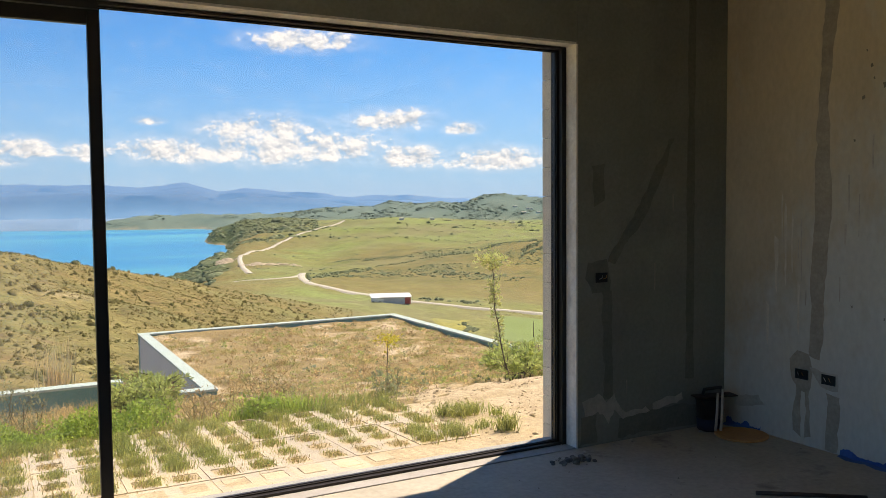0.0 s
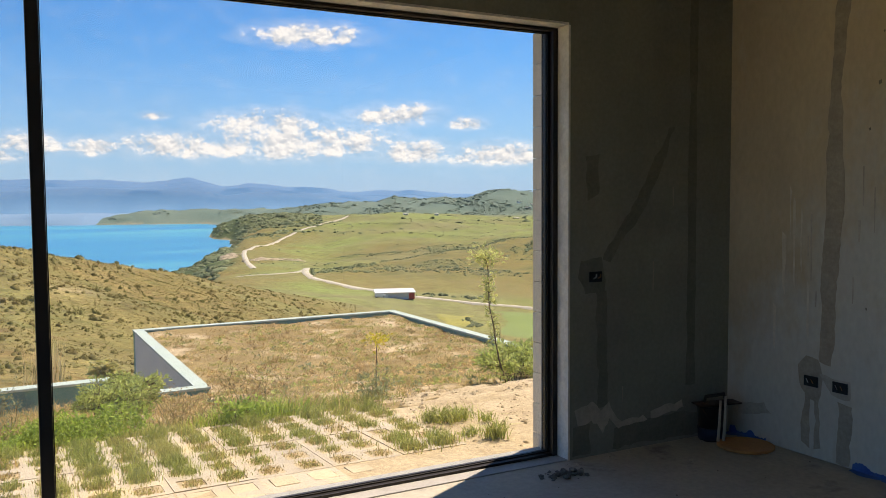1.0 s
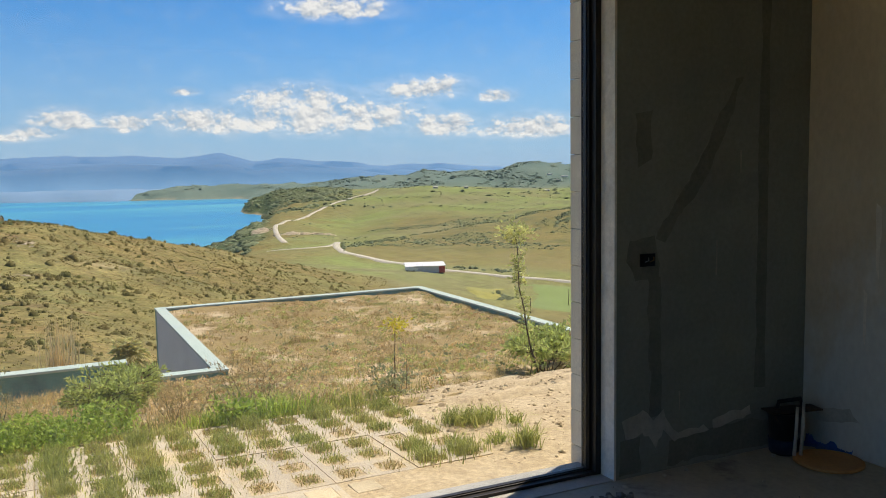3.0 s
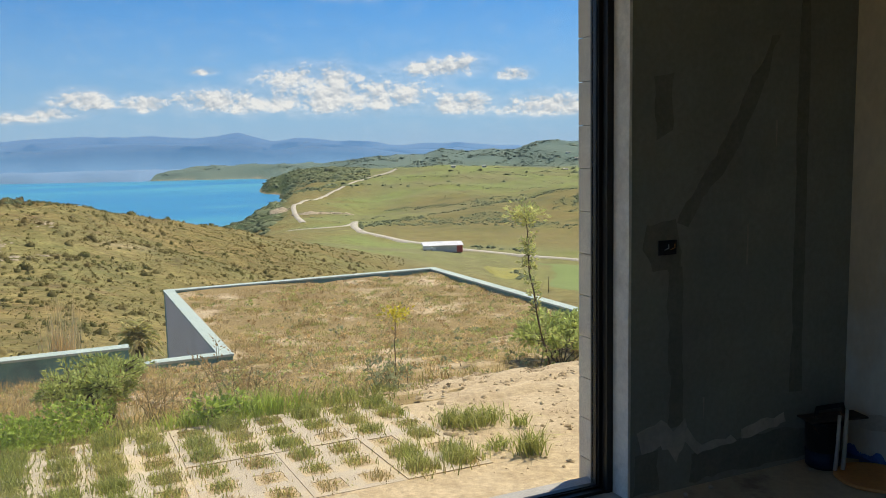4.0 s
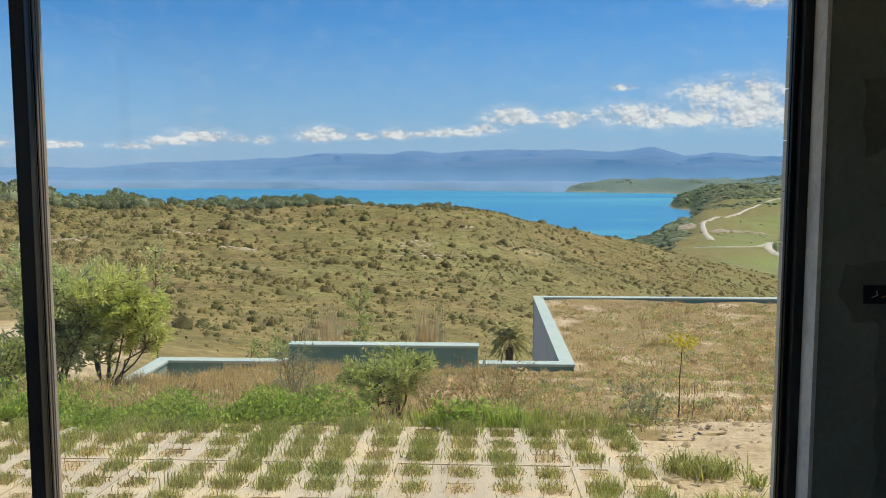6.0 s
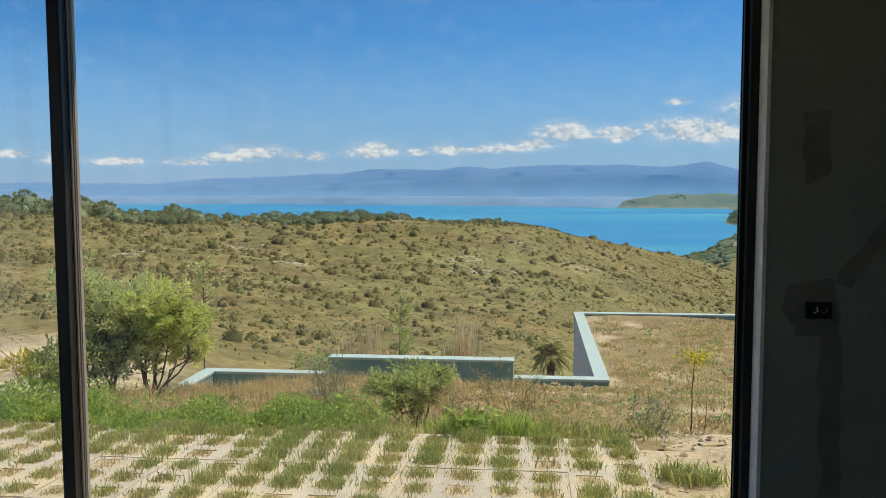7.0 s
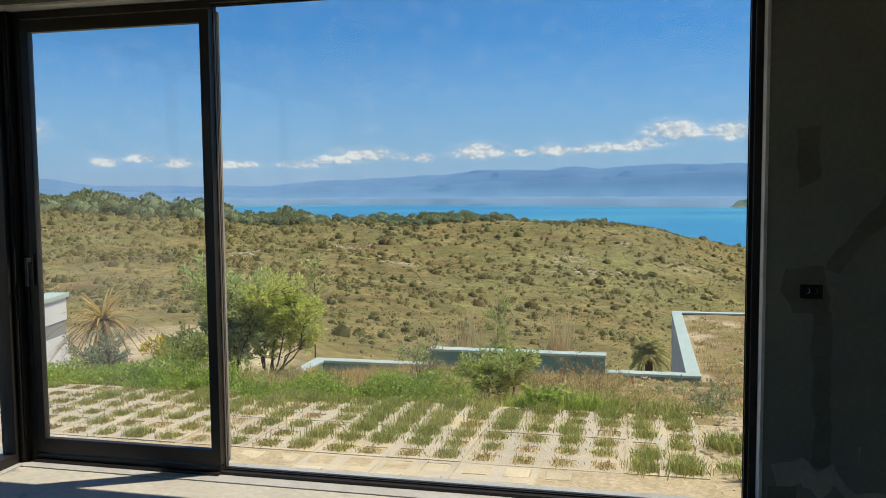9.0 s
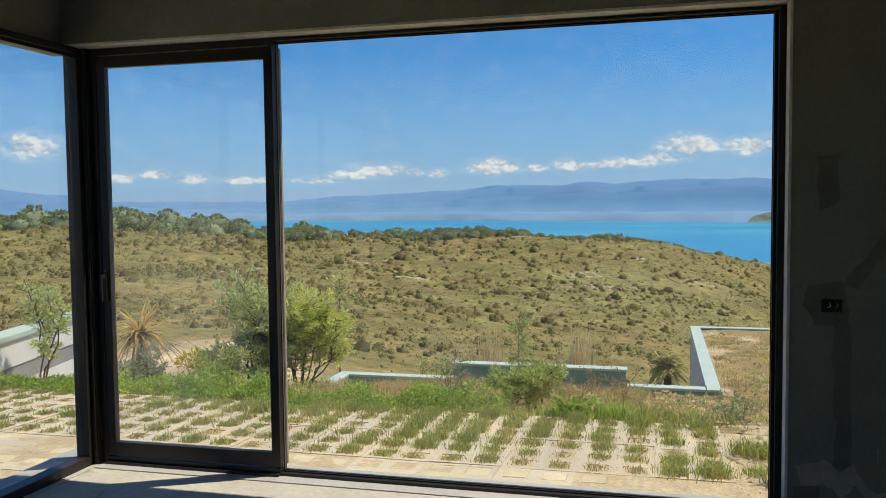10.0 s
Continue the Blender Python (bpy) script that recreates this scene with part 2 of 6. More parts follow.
def land_mat():
    """Open land: dry pasture, green pasture, dark scrub and bare sand, by the cover stored on the sheet; distant land
    is tinted with haze.
    """
    m = mat("land", (0.265, 0.200, 0.078), (0.215, 0.187, 0.068), scale=0.09, rough=0.95, fine=0.35, bump_scale=1.2, bump=0.0, spec=0.1,
            third=(0.19, 0.125, 0.062), third_at=0.60, third_scale=0.16)
    N, L = links(m)
    b = N["Principled BSDF"]
    col = b.inputs["Base Color"].links[0].from_socket
    geo = N.new("ShaderNodeNewGeometry")
    # low olive heath and reddish herbs in patches on the dry pasture
    for sc, lo, tint in ((0.33, 0.50, (0.150, 0.143, 0.050)), (0.21, 0.56, (0.190, 0.118, 0.046)), (0.9, 0.56, (0.125, 0.120, 0.040))):
        nz, mr, mx = N.new("ShaderNodeTexNoise"), N.new("ShaderNodeMapRange"), N.new("ShaderNodeMix")
        nz.inputs["Scale"].default_value, nz.inputs["Detail"].default_value, nz.inputs["Roughness"].default_value = sc, 7, 0.62
        L(geo.outputs["Position"], nz.inputs["Vector"])
        for k, v in zip(("From Min", "From Max", "To Min", "To Max"), (lo, lo + 0.12, 0.0, 0.62)):
            mr.inputs[k].default_value = v
        L(nz.outputs[0], mr.inputs["Value"])
        mx.data_type = "RGBA"
        mx.inputs["B"].default_value = (*tint, 1)
        L(mr.outputs[0], mx.inputs["Factor"])
        L(col, mx.inputs["A"])
        col = mx.outputs["Result"]
    # the tint of the far hills is green with bluish haze painted in
    for name, ca, cb, sc in (("cover_green", (0.225, 0.265, 0.085), (0.225, 0.215, 0.10), 0.012), ("cover_scrub", (0.075, 0.105, 0.050), (0.12, 0.145, 0.062), 0.03),
                             ("cover_hazed", (0.13, 0.19, 0.16), (0.16, 0.215, 0.175), 0.006), ("cover_sand", (0.54, 0.43, 0.27), (0.47, 0.36, 0.21), 0.6)):
        at = N.new("ShaderNodeAttribute")
        at.attribute_name = name
        nz, mx, mr, out = N.new("ShaderNodeTexNoise"), N.new("ShaderNodeMix"), N.new("ShaderNodeMapRange"), N.new("ShaderNodeMix")
        nz.inputs["Scale"].default_value, nz.inputs["Detail"].default_value = sc, 8
        L(geo.outputs["Position"], nz.inputs["Vector"])
        mx.data_type = out.data_type = "RGBA"
        mx.inputs["A"].default_value, mx.inputs["B"].default_value = (*ca, 1), (*cb, 1)
        mr.inputs["From Min"].default_value, mr.inputs["From Max"].default_value = 0.38, 0.62
        L(nz.outputs[0], mr.inputs["Value"])
        L(mr.outputs[0], mx.inputs["Factor"])
        L(at.outputs["Fac"], out.inputs["Factor"])
        L(col, out.inputs["A"])
        L(mx.outputs["Result"], out.inputs["B"])
        col = out.outputs["Result"]
    for sc, amt in ((0.45, 0.28), (0.11, 0.16), (2.2, 0.30)):          # tussocks, grazing steps, bare crumbs
        nz, mr, grey, mx = N.new("ShaderNodeTexNoise"), N.new("ShaderNodeMapRange"), N.new("ShaderNodeCombineColor"), N.new("ShaderNodeMix")
        nz.inputs["Scale"].default_value, nz.inputs["Detail"].default_value = sc, 6
        L(geo.outputs["Position"], nz.inputs["Vector"])
        for k, v in zip(("From Min", "From Max", "To Min", "To Max"), (0.3, 0.7, 1 - amt, 1 + amt)):
            mr.inputs[k].default_value = v
        L(nz.outputs[0], mr.inputs["Value"])
        for k in range(3):
            L(mr.outputs[0], grey.inputs[k])
        mx.data_type, mx.blend_type = "RGBA", "MULTIPLY"
        mx.inputs["Factor"].default_value = 1.0
        L(col, mx.inputs["A"])
        L(grey.outputs[0], mx.inputs["B"])
        col = mx.outputs["Result"]
    L(col, b.inputs["Base Color"])
    return m


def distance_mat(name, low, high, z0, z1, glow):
    """Far mountains and shore: plain glowing backdrop of distance, haze painted into its emission."""
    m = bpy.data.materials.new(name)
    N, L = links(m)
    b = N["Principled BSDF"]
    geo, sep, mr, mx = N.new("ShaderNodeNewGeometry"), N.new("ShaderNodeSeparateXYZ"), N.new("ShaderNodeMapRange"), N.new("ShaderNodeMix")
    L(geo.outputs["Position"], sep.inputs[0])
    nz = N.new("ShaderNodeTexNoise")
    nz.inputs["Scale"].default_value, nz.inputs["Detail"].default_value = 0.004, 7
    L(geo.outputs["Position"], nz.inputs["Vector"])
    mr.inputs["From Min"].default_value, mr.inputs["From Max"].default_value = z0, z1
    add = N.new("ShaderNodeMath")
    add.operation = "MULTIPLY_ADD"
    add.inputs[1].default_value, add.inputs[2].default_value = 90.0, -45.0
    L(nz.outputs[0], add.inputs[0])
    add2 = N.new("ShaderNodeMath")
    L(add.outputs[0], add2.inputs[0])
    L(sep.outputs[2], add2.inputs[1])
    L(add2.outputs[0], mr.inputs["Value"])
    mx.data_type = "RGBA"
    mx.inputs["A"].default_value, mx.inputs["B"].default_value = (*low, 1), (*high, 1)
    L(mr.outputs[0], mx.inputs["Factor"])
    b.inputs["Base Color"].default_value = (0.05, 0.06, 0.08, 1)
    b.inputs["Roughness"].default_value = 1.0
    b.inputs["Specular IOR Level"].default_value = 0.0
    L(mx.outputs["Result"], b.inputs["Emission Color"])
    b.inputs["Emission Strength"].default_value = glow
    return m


M = {
    "plaster": mat("cement_plaster", (0.285, 0.295, 0.24), (0.235, 0.245, 0.20), scale=1.3, rough=0.92, bump=0.004, bump_scale=38, fine=0.10,
                   third=(0.225, 0.23, 0.195), third_at=0.58, third_scale=0.9),
    "plaster_east": mat("cement_plaster_sandy", (0.60, 0.52, 0.37), (0.46, 0.395, 0.28), scale=0.9, rough=0.92, bump=0.004, bump_scale=30, fine=0.08,
                        third=(0.55, 0.55, 0.49), third_at=0.54, third_scale=1.0, stretch=(1, 1, 0.55)),
    "mortar": mat("fresh_mortar", (0.175, 0.172, 0.14), (0.215, 0.208, 0.168), scale=7, rough=0.95, bump=0.008, bump_scale=45, fine=0.15),
    "mortar_sandy": mat("sandy_mortar", (0.33, 0.30, 0.24), (0.40, 0.36, 0.285), scale=7, rough=0.95, bump=0.008, bump_scale=45, fine=0.15),
    "gypsum": mat("pale_filler", (0.50, 0.47, 0.40), (0.39, 0.365, 0.305), scale=9, rough=0.9, bump=0.004, bump_scale=50, fine=0.12),
    "plaster_wash": mat("cement_wash", (0.66, 0.62, 0.52), (0.55, 0.51, 0.42), scale=8, rough=0.92, fine=0.1),
    "reveal": mat("reveal_plaster", (0.80, 0.77, 0.70), (0.66, 0.63, 0.57), scale=6, rough=0.9, bump=0.004, bump_scale=40, fine=0.12),
    "floor": mat("screed", (0.47, 0.445, 0.37), (0.39, 0.365, 0.30), scale=1.6, rough=0.85, bump=0.004, bump_scale=26, fine=0.14,
                 third=(0.24, 0.225, 0.20), third_at=0.63, third_scale=2.4),
    "sill": mat("sill_stone", (0.42, 0.41, 0.385), (0.36, 0.35, 0.325), scale=8, rough=0.7, bump=0.002, bump_scale=60, fine=0.10),
    "ceiling": mat("ceiling_plaster", (0.68, 0.65, 0.59), (0.62, 0.59, 0.53), scale=1.2, rough=0.9, fine=0.06),
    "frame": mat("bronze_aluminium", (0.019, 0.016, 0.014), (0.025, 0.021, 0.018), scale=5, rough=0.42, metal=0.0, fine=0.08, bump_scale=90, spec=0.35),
    # frame bronze made lighter: daylight on the mullion's side put into the colour
    "frame_inner": mat("daylit_bronze_aluminium", (0.17, 0.14, 0.11), (0.14, 0.115, 0.09), scale=5, rough=0.45, fine=0.08, bump_scale=90, spec=0.4),
    # lighter again: the sunlit outer edge of the mullion painted as its colour
    "frame_outer": mat("sunlit_bronze", (0.38, 0.325, 0.26), (0.32, 0.27, 0.215), scale=5, rough=0.5, fine=0.08, bump_scale=90, spec=0.4),
    "gasket": mat("black_rubber", (0.012, 0.012, 0.012), rough=0.6, fine=0),
    "glass": glass_mat("window_glass", 0.004, 0.025),
    "glass_dusty": glass_mat("dusty_window_glass", 0.012, 0.05),
    "clad": mat("grey_cladding_block", (0.74, 0.68, 0.56), (0.66, 0.60, 0.50), scale=9, rough=0.9, bump=0.003, bump_scale=70, fine=0.12, vary=0.10),
    "teal": mat("teal_coping_paint", (0.49, 0.57, 0.50), (0.43, 0.52, 0.455), scale=2.0, rough=0.65, bump=0.002, bump_scale=40, fine=0.08,
                third=(0.44, 0.52, 0.50), third_at=0.62, third_scale=1.6),
    # darker than the coping teal: shade on the wall faces is in the colour
    "teal_dark": mat("shaded_teal_paint", (0.19, 0.34, 0.295), (0.15, 0.285, 0.25), scale=1.6, rough=0.7, bump=0.002, bump_scale=40, fine=0.10,
                     third=(0.13, 0.21, 0.21), third_at=0.66, third_scale=1.2),
    "white_wall": mat("white_render", (0.72, 0.71, 0.68), (0.64, 0.63, 0.60), scale=1.1, rough=0.85, bump=0.002, bump_scale=50, fine=0.06),
    "grey_wall": mat("grey_render", (0.30, 0.30, 0.29), (0.25, 0.25, 0.245), scale=1.1, rough=0.85, fine=0.06),
    "paver": mat("concrete_paver", (0.56, 0.48, 0.36), (0.49, 0.425, 0.325), scale=5, rough=0.92, bump=0.003, bump_scale=90, fine=0.14, vary=0.07,
                 third=(0.60, 0.49, 0.32), third_at=0.54, third_scale=2.6),
    "infill": mat("yellow_paver_infill", (0.65, 0.54, 0.36), (0.56, 0.46, 0.30), scale=7, rough=0.92, bump=0.003, bump_scale=90, fine=0.14, vary=0.16),
    "sand": mat("sandy_soil", (0.56, 0.445, 0.28), (0.48, 0.37, 0.22), scale=2.6, rough=0.97, bump=0.035, bump_scale=30, fine=0.28,
                third=(0.43, 0.33, 0.20), third_at=0.62, third_scale=5.0),
    "soil": mat("garden_soil", (0.25, 0.18, 0.075), (0.34, 0.25, 0.11), scale=1.2, rough=0.97, bump=0.03, bump_scale=18, fine=0.30,
                third=(0.56, 0.44, 0.28), third_at=0.57, third_scale=0.9),
    "land": land_mat(),
    "straw": mat("dry_grass", (0.66, 0.50, 0.235), (0.34, 0.30, 0.115), scale=1.1, rough=0.85, fine=0, vary=0.35, island=True, translucent=0.5),
    "straw_tall": mat("golden_dry_grass", (0.72, 0.54, 0.25), (0.60, 0.46, 0.20), scale=1.4, rough=0.85, fine=0, vary=0.3, island=True, translucent=0.5),
    "rust": mat("russet_grass", (0.40, 0.25, 0.11), (0.54, 0.41, 0.20), scale=2.6, rough=0.85, fine=0, vary=0.35, island=True, translucent=0.5),
    "grass": mat("green_grass", (0.36, 0.405, 0.105), (0.52, 0.50, 0.17), scale=2.5, rough=0.7, fine=0, vary=0.35, island=True, translucent=0.5),
    "clover": mat("broad_green_leaves", (0.32, 0.45, 0.08), (0.49, 0.57, 0.12), scale=2.5, rough=0.6, fine=0, vary=0.35, island=True, translucent=0.5),
    "oleander": mat("oleander_leaf", (0.52, 0.60, 0.25), (0.64, 0.67, 0.27), scale=1.8, rough=0.45, fine=0, vary=0.35, island=True, translucent=0.5),
    # lit copy of the oleander leaf: sunshine put into a brighter yellow-green
    "oleander_sun": mat("oleander_sunny_leaf", (0.64, 0.69, 0.19), (0.74, 0.75, 0.24), scale=1.8, rough=0.45, fine=0, vary=0.3, island=True, translucent=0.5),
    "pale_green": mat("pale_yellow_green_leaf", (0.64, 0.64, 0.24), (0.52, 0.55, 0.20), scale=5, rough=0.5, fine=0, vary=0.25, island=True, translucent=0.55),
    "shrub_leaf": mat("shrub_leaf", (0.44, 0.51, 0.16), (0.58, 0.62, 0.21), scale=6, rough=0.5, fine=0, vary=0.35, island=True, translucent=0.5),
    "grey_leaf": mat("grey_green_leaf", (0.32, 0.37, 0.25), (0.25, 0.31, 0.17), scale=6, rough=0.7, fine=0, vary=0.3, island=True, translucent=0.5),
    "yellow_leaf": mat("yellow_leaf", (0.75, 0.62, 0.07), (0.62, 0.58, 0.09), scale=9, rough=0.6, fine=0, vary=0.3, island=True, translucent=0.5),
    "pale_leaf": mat("pale_leaf", (0.40, 0.42, 0.24), (0.30, 0.33, 0.16), scale=9, rough=0.6, fine=0, vary=0.3, island=True, translucent=0.5),
    "palm_leaf": mat("palm_frond", (0.54, 0.54, 0.22), (0.66, 0.56, 0.27), scale=2.2, rough=0.6, fine=0, vary=0.3, island=True, translucent=0.5),
    "dry_palm": mat("dry_frond", (0.60, 0.43, 0.15), (0.45, 0.33, 0.11), scale=4, rough=0.7, fine=0, vary=0.35, island=True, translucent=0.5),
    "dead_palm": mat("dead_frond", (0.30, 0.20, 0.09), (0.40, 0.30, 0.15), scale=4, rough=0.8, fine=0, vary=0.35, island=True, translucent=0.4),
    "bark": mat("bark", (0.16, 0.115, 0.075), (0.10, 0.075, 0.05), scale=14, rough=0.9, bump=0.006, bump_scale=50),
    "stalk": mat("green_stalk", (0.18, 0.19, 0.08), (0.22, 0.17, 0.08), scale=10, rough=0.8, fine=0),
    "reed": mat("dry_reed", (0.88, 0.68, 0.37), (0.78, 0.58, 0.30), scale=5, rough=0.85, fine=0, vary=0.2, island=True, translucent=0.45),
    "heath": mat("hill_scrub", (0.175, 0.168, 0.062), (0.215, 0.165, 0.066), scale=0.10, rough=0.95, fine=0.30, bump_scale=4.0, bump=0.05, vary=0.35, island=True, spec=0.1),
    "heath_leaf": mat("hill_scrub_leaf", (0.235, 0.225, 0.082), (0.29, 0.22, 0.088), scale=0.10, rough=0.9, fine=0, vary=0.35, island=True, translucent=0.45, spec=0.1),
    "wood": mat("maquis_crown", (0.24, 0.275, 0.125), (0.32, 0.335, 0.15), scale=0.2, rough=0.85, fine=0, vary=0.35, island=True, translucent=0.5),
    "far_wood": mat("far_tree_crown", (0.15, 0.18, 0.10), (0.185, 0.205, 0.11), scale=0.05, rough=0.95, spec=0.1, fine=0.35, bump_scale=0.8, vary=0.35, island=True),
    # bluer than far_wood: distance haze put into the crown colour
    "far_hill_wood": mat("hazed_hill_crown", (0.14, 0.19, 0.15), (0.165, 0.215, 0.165), scale=0.05, rough=0.95, spec=0.1, fine=0.2, bump_scale=0.8, vary=0.2, island=True),
    "tussock": mat("tussock_grass", (0.40, 0.33, 0.14), (0.29, 0.265, 0.095), scale=0.12, rough=0.95, fine=0, vary=0.3, island=True, translucent=0.2),
    "rock": mat("pale_rock", (0.50, 0.42, 0.30), (0.40, 0.32, 0.21), scale=1.2, rough=0.95, fine=0.2, bump_scale=6),
    "track": mat("pale_gravel_road", (0.54, 0.49, 0.39), (0.48, 0.43, 0.34), scale=0.2, rough=0.95, fine=0.1, bump_scale=2),
    "field": mat("green_field", (0.215, 0.275, 0.085), (0.20, 0.25, 0.085), scale=0.05, rough=0.95, fine=0.15, bump_scale=1),
    "rape": mat("yellow_flower_field", (0.36, 0.32, 0.075), (0.28, 0.27, 0.085), scale=0.08, rough=0.95, fine=0.2, bump_scale=1),
    "water": mat("sea_water", (0.050, 0.285, 0.455), (0.040, 0.24, 0.44), scale=0.004, rough=0.35, fine=0.05, bump_scale=0.05, spec=0.2,
                 third=(0.095, 0.375, 0.455), third_at=0.56, third_scale=0.0025, stretch=(0.4, 1.6, 1)),
    # haze over the ranges is in these glow colours, paler towards the foot
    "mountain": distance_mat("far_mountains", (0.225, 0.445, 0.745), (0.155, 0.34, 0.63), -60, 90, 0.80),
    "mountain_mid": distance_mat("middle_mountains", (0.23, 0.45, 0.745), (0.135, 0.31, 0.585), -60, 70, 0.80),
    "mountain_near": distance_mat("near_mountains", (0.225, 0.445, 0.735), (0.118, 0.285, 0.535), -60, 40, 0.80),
    "shed_wall": mat("shed_grey_cladding", (0.58, 0.57, 0.57), (0.50, 0.49, 0.50), scale=0.6, rough=0.6, fine=0.05, bump_scale=3),
    "shed_roof": mat("shed_white_roof", (0.78, 0.77, 0.76), (0.70, 0.69, 0.68), scale=0.4, rough=0.5, fine=0.05, bump_scale=3),
    "shed_red": mat("shed_red_cladding", (0.50, 0.09, 0.07), (0.42, 0.08, 0.07), scale=0.6, rough=0.6, fine=0.05, bump_scale=3),
    # the shore glows in a haze blue that stands in for the air before it
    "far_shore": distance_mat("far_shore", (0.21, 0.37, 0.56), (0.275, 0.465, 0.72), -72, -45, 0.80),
    "white_paint": mat("white_paint", (0.78, 0.77, 0.74), rough=0.5, fine=0.04),
    "dark": mat("black_plastic", (0.012, 0.012, 0.013), (0.02, 0.02, 0.022), scale=20, rough=0.5, fine=0),
    "dull_blue": mat("dull_blue_plastic", (0.010, 0.02, 0.05), (0.014, 0.022, 0.045), scale=12, rough=0.6, fine=0.1),
    "blue": mat("blue_membrane", (0.03, 0.10, 0.34), (0.04, 0.13, 0.38), scale=9, rough=0.5, fine=0.1),
    "orange": mat("orange_lid_plywood", (0.52, 0.28, 0.10), (0.42, 0.22, 0.08), scale=6, rough=0.6, fine=0.12),
    "steel": mat("rusty_steel", (0.06, 0.045, 0.04), (0.11, 0.07, 0.05), scale=20, rough=0.6, metal=0.3, fine=0.1),
    "rubble": mat("rubble", (0.22, 0.205, 0.18), (0.12, 0.112, 0.10), scale=12, rough=0.95, bump=0.004, bump_scale=60, vary=0.2),
}

# ---- mesh helpers ----
def mesh_from(name, verts, faces, material=None, smooth=False):
    me = bpy.data.meshes.new(name)
    me.from_pydata([tuple(v) for v in verts], [], [tuple(f) for f in faces])
    if material:
        me.materials.append(material)
    if smooth:
        me.polygons.foreach_set("use_smooth", [True] * len(me.polygons))
    me.update()
    return me


def part(name, bm, material, parent, label=""):
    """Links a bmesh (or a mesh) as one mesh object under a thing or a part."""
    if isinstance(bm, bmesh.types.BMesh):
        me = bpy.data.meshes.new(name)
        bm.to_mesh(me)
        bm.free()
        me.materials.append(material)
    else:
        me = bm
    ob = new(name, me)
    ob.parent = parent
    if label:
        ob["label"] = label
    return ob


def thing(name, label, category, at=(0, 0, 0), group="", kind="", rz=0.0):
    e = new(name)
    e.matrix_world = pose(*at, 0, 0, rz)
    return tagged(e, label, category, group, kind)


def solo(name, bm, material, label, category, group="", kind="", at=None):
    ob = part(name, bm, material, None)
    if at is not None:
        ob.location = at
    return tagged(ob, label, category, group, kind)


def box(bm, x0, x1, y0, y1, z0, z1, bevel=0.0):
    r = bmesh.ops.create_cube(bm, size=1.0, matrix=Matrix.LocRotScale(((x0 + x1) / 2, (y0 + y1) / 2, (z0 + z1) / 2), None, (x1 - x0, y1 - y0, z1 - z0)))
    if bevel:
        edges = list({e for v in r["verts"] for e in v.link_edges})
        bmesh.ops.bevel(bm, geom=edges, offset=bevel, segments=2, affect="EDGES", profile=0.6)
    return bm


def boxes(*rows, bevel=0.0):
    bm = bmesh.new()
    for r in rows:
        box(bm, *r, bevel=bevel)
    return bm


def tube(bm, pts, r0, r1, sides=6):
    """A tapered tube along points."""
    rings, n = [], len(pts)
    for i, p in enumerate(pts):
        p = Vector(p)
        d = (Vector(pts[min(i + 1, n - 1)]) - Vector(pts[max(i - 1, 0)])).normalized()
        u = d.cross(Vector((0.3, 0.9, 0.2))).normalized()
        v = d.cross(u)
        r = r0 + (r1 - r0) * i / (n - 1)
        rings.append([bm.verts.new(p + r * (math.cos(a) * u + math.sin(a) * v)) for a in (2 * math.pi * k / sides for k in range(sides))])
    for a, b in zip(rings, rings[1:]):
        for k in range(sides):
            f = bm.faces.new((a[k], a[(k + 1) % sides], b[(k + 1) % sides], b[k]))
            f.smooth = True
    bm.faces.new(rings[-1])
    bm.faces.new(rings[0][::-1])
    return bm


def lathe(bm, profile, sides=24, at=(0, 0, 0)):
    rings = [[bm.verts.new((at[0] + r * math.cos(2 * math.pi * k / sides), at[1] + r * math.sin(2 * math.pi * k / sides), at[2] + z)) for k in range(sides)] for r, z in profile]
    for a, b in zip(rings, rings[1:]):
        for k in range(sides):
            f = bm.faces.new((a[k], a[(k + 1) % sides], b[(k + 1) % sides], b[k]))
            f.smooth = True
    bm.faces.new(rings[-1])
    bm.faces.new(rings[0][::-1])
    return bm


def blades(rng, pos, height, width, lean=0.5):
    """Bent grass blades: a tapered strip each. pos (n, 3), height and width (n,)."""
    n = len(pos)
    a = rng.uniform(0, 2 * np.pi, n)
    side = np.stack([np.cos(a), np.sin(a), 0 * a], 1)
    b = rng.uniform(0, 2 * np.pi, n)
    k = rng.uniform(0.1, 1.0, n) * lean
    out = np.stack([np.cos(b) * k, np.sin(b) * k, 0 * b], 1)
    up = np.array([0, 0, 1.0])
    h, w = height[:, None], width[:, None]
    mid = pos + h * (0.55 * up + 0.28 * out)
    tip = pos + h * (up * (1 - 0.35 * k[:, None]) + out)
    v = np.stack([pos - side * w / 2, pos + side * w / 2, mid + side * w * 0.38, mid - side * w * 0.38, tip], 1).reshape(-1, 3)
    i = np.arange(n)[:, None] * 5
    return v, [tuple(q) for q in (i + [0, 1, 2, 3]).tolist()] + [tuple(q) for q in (i + [3, 2, 4]).tolist()]


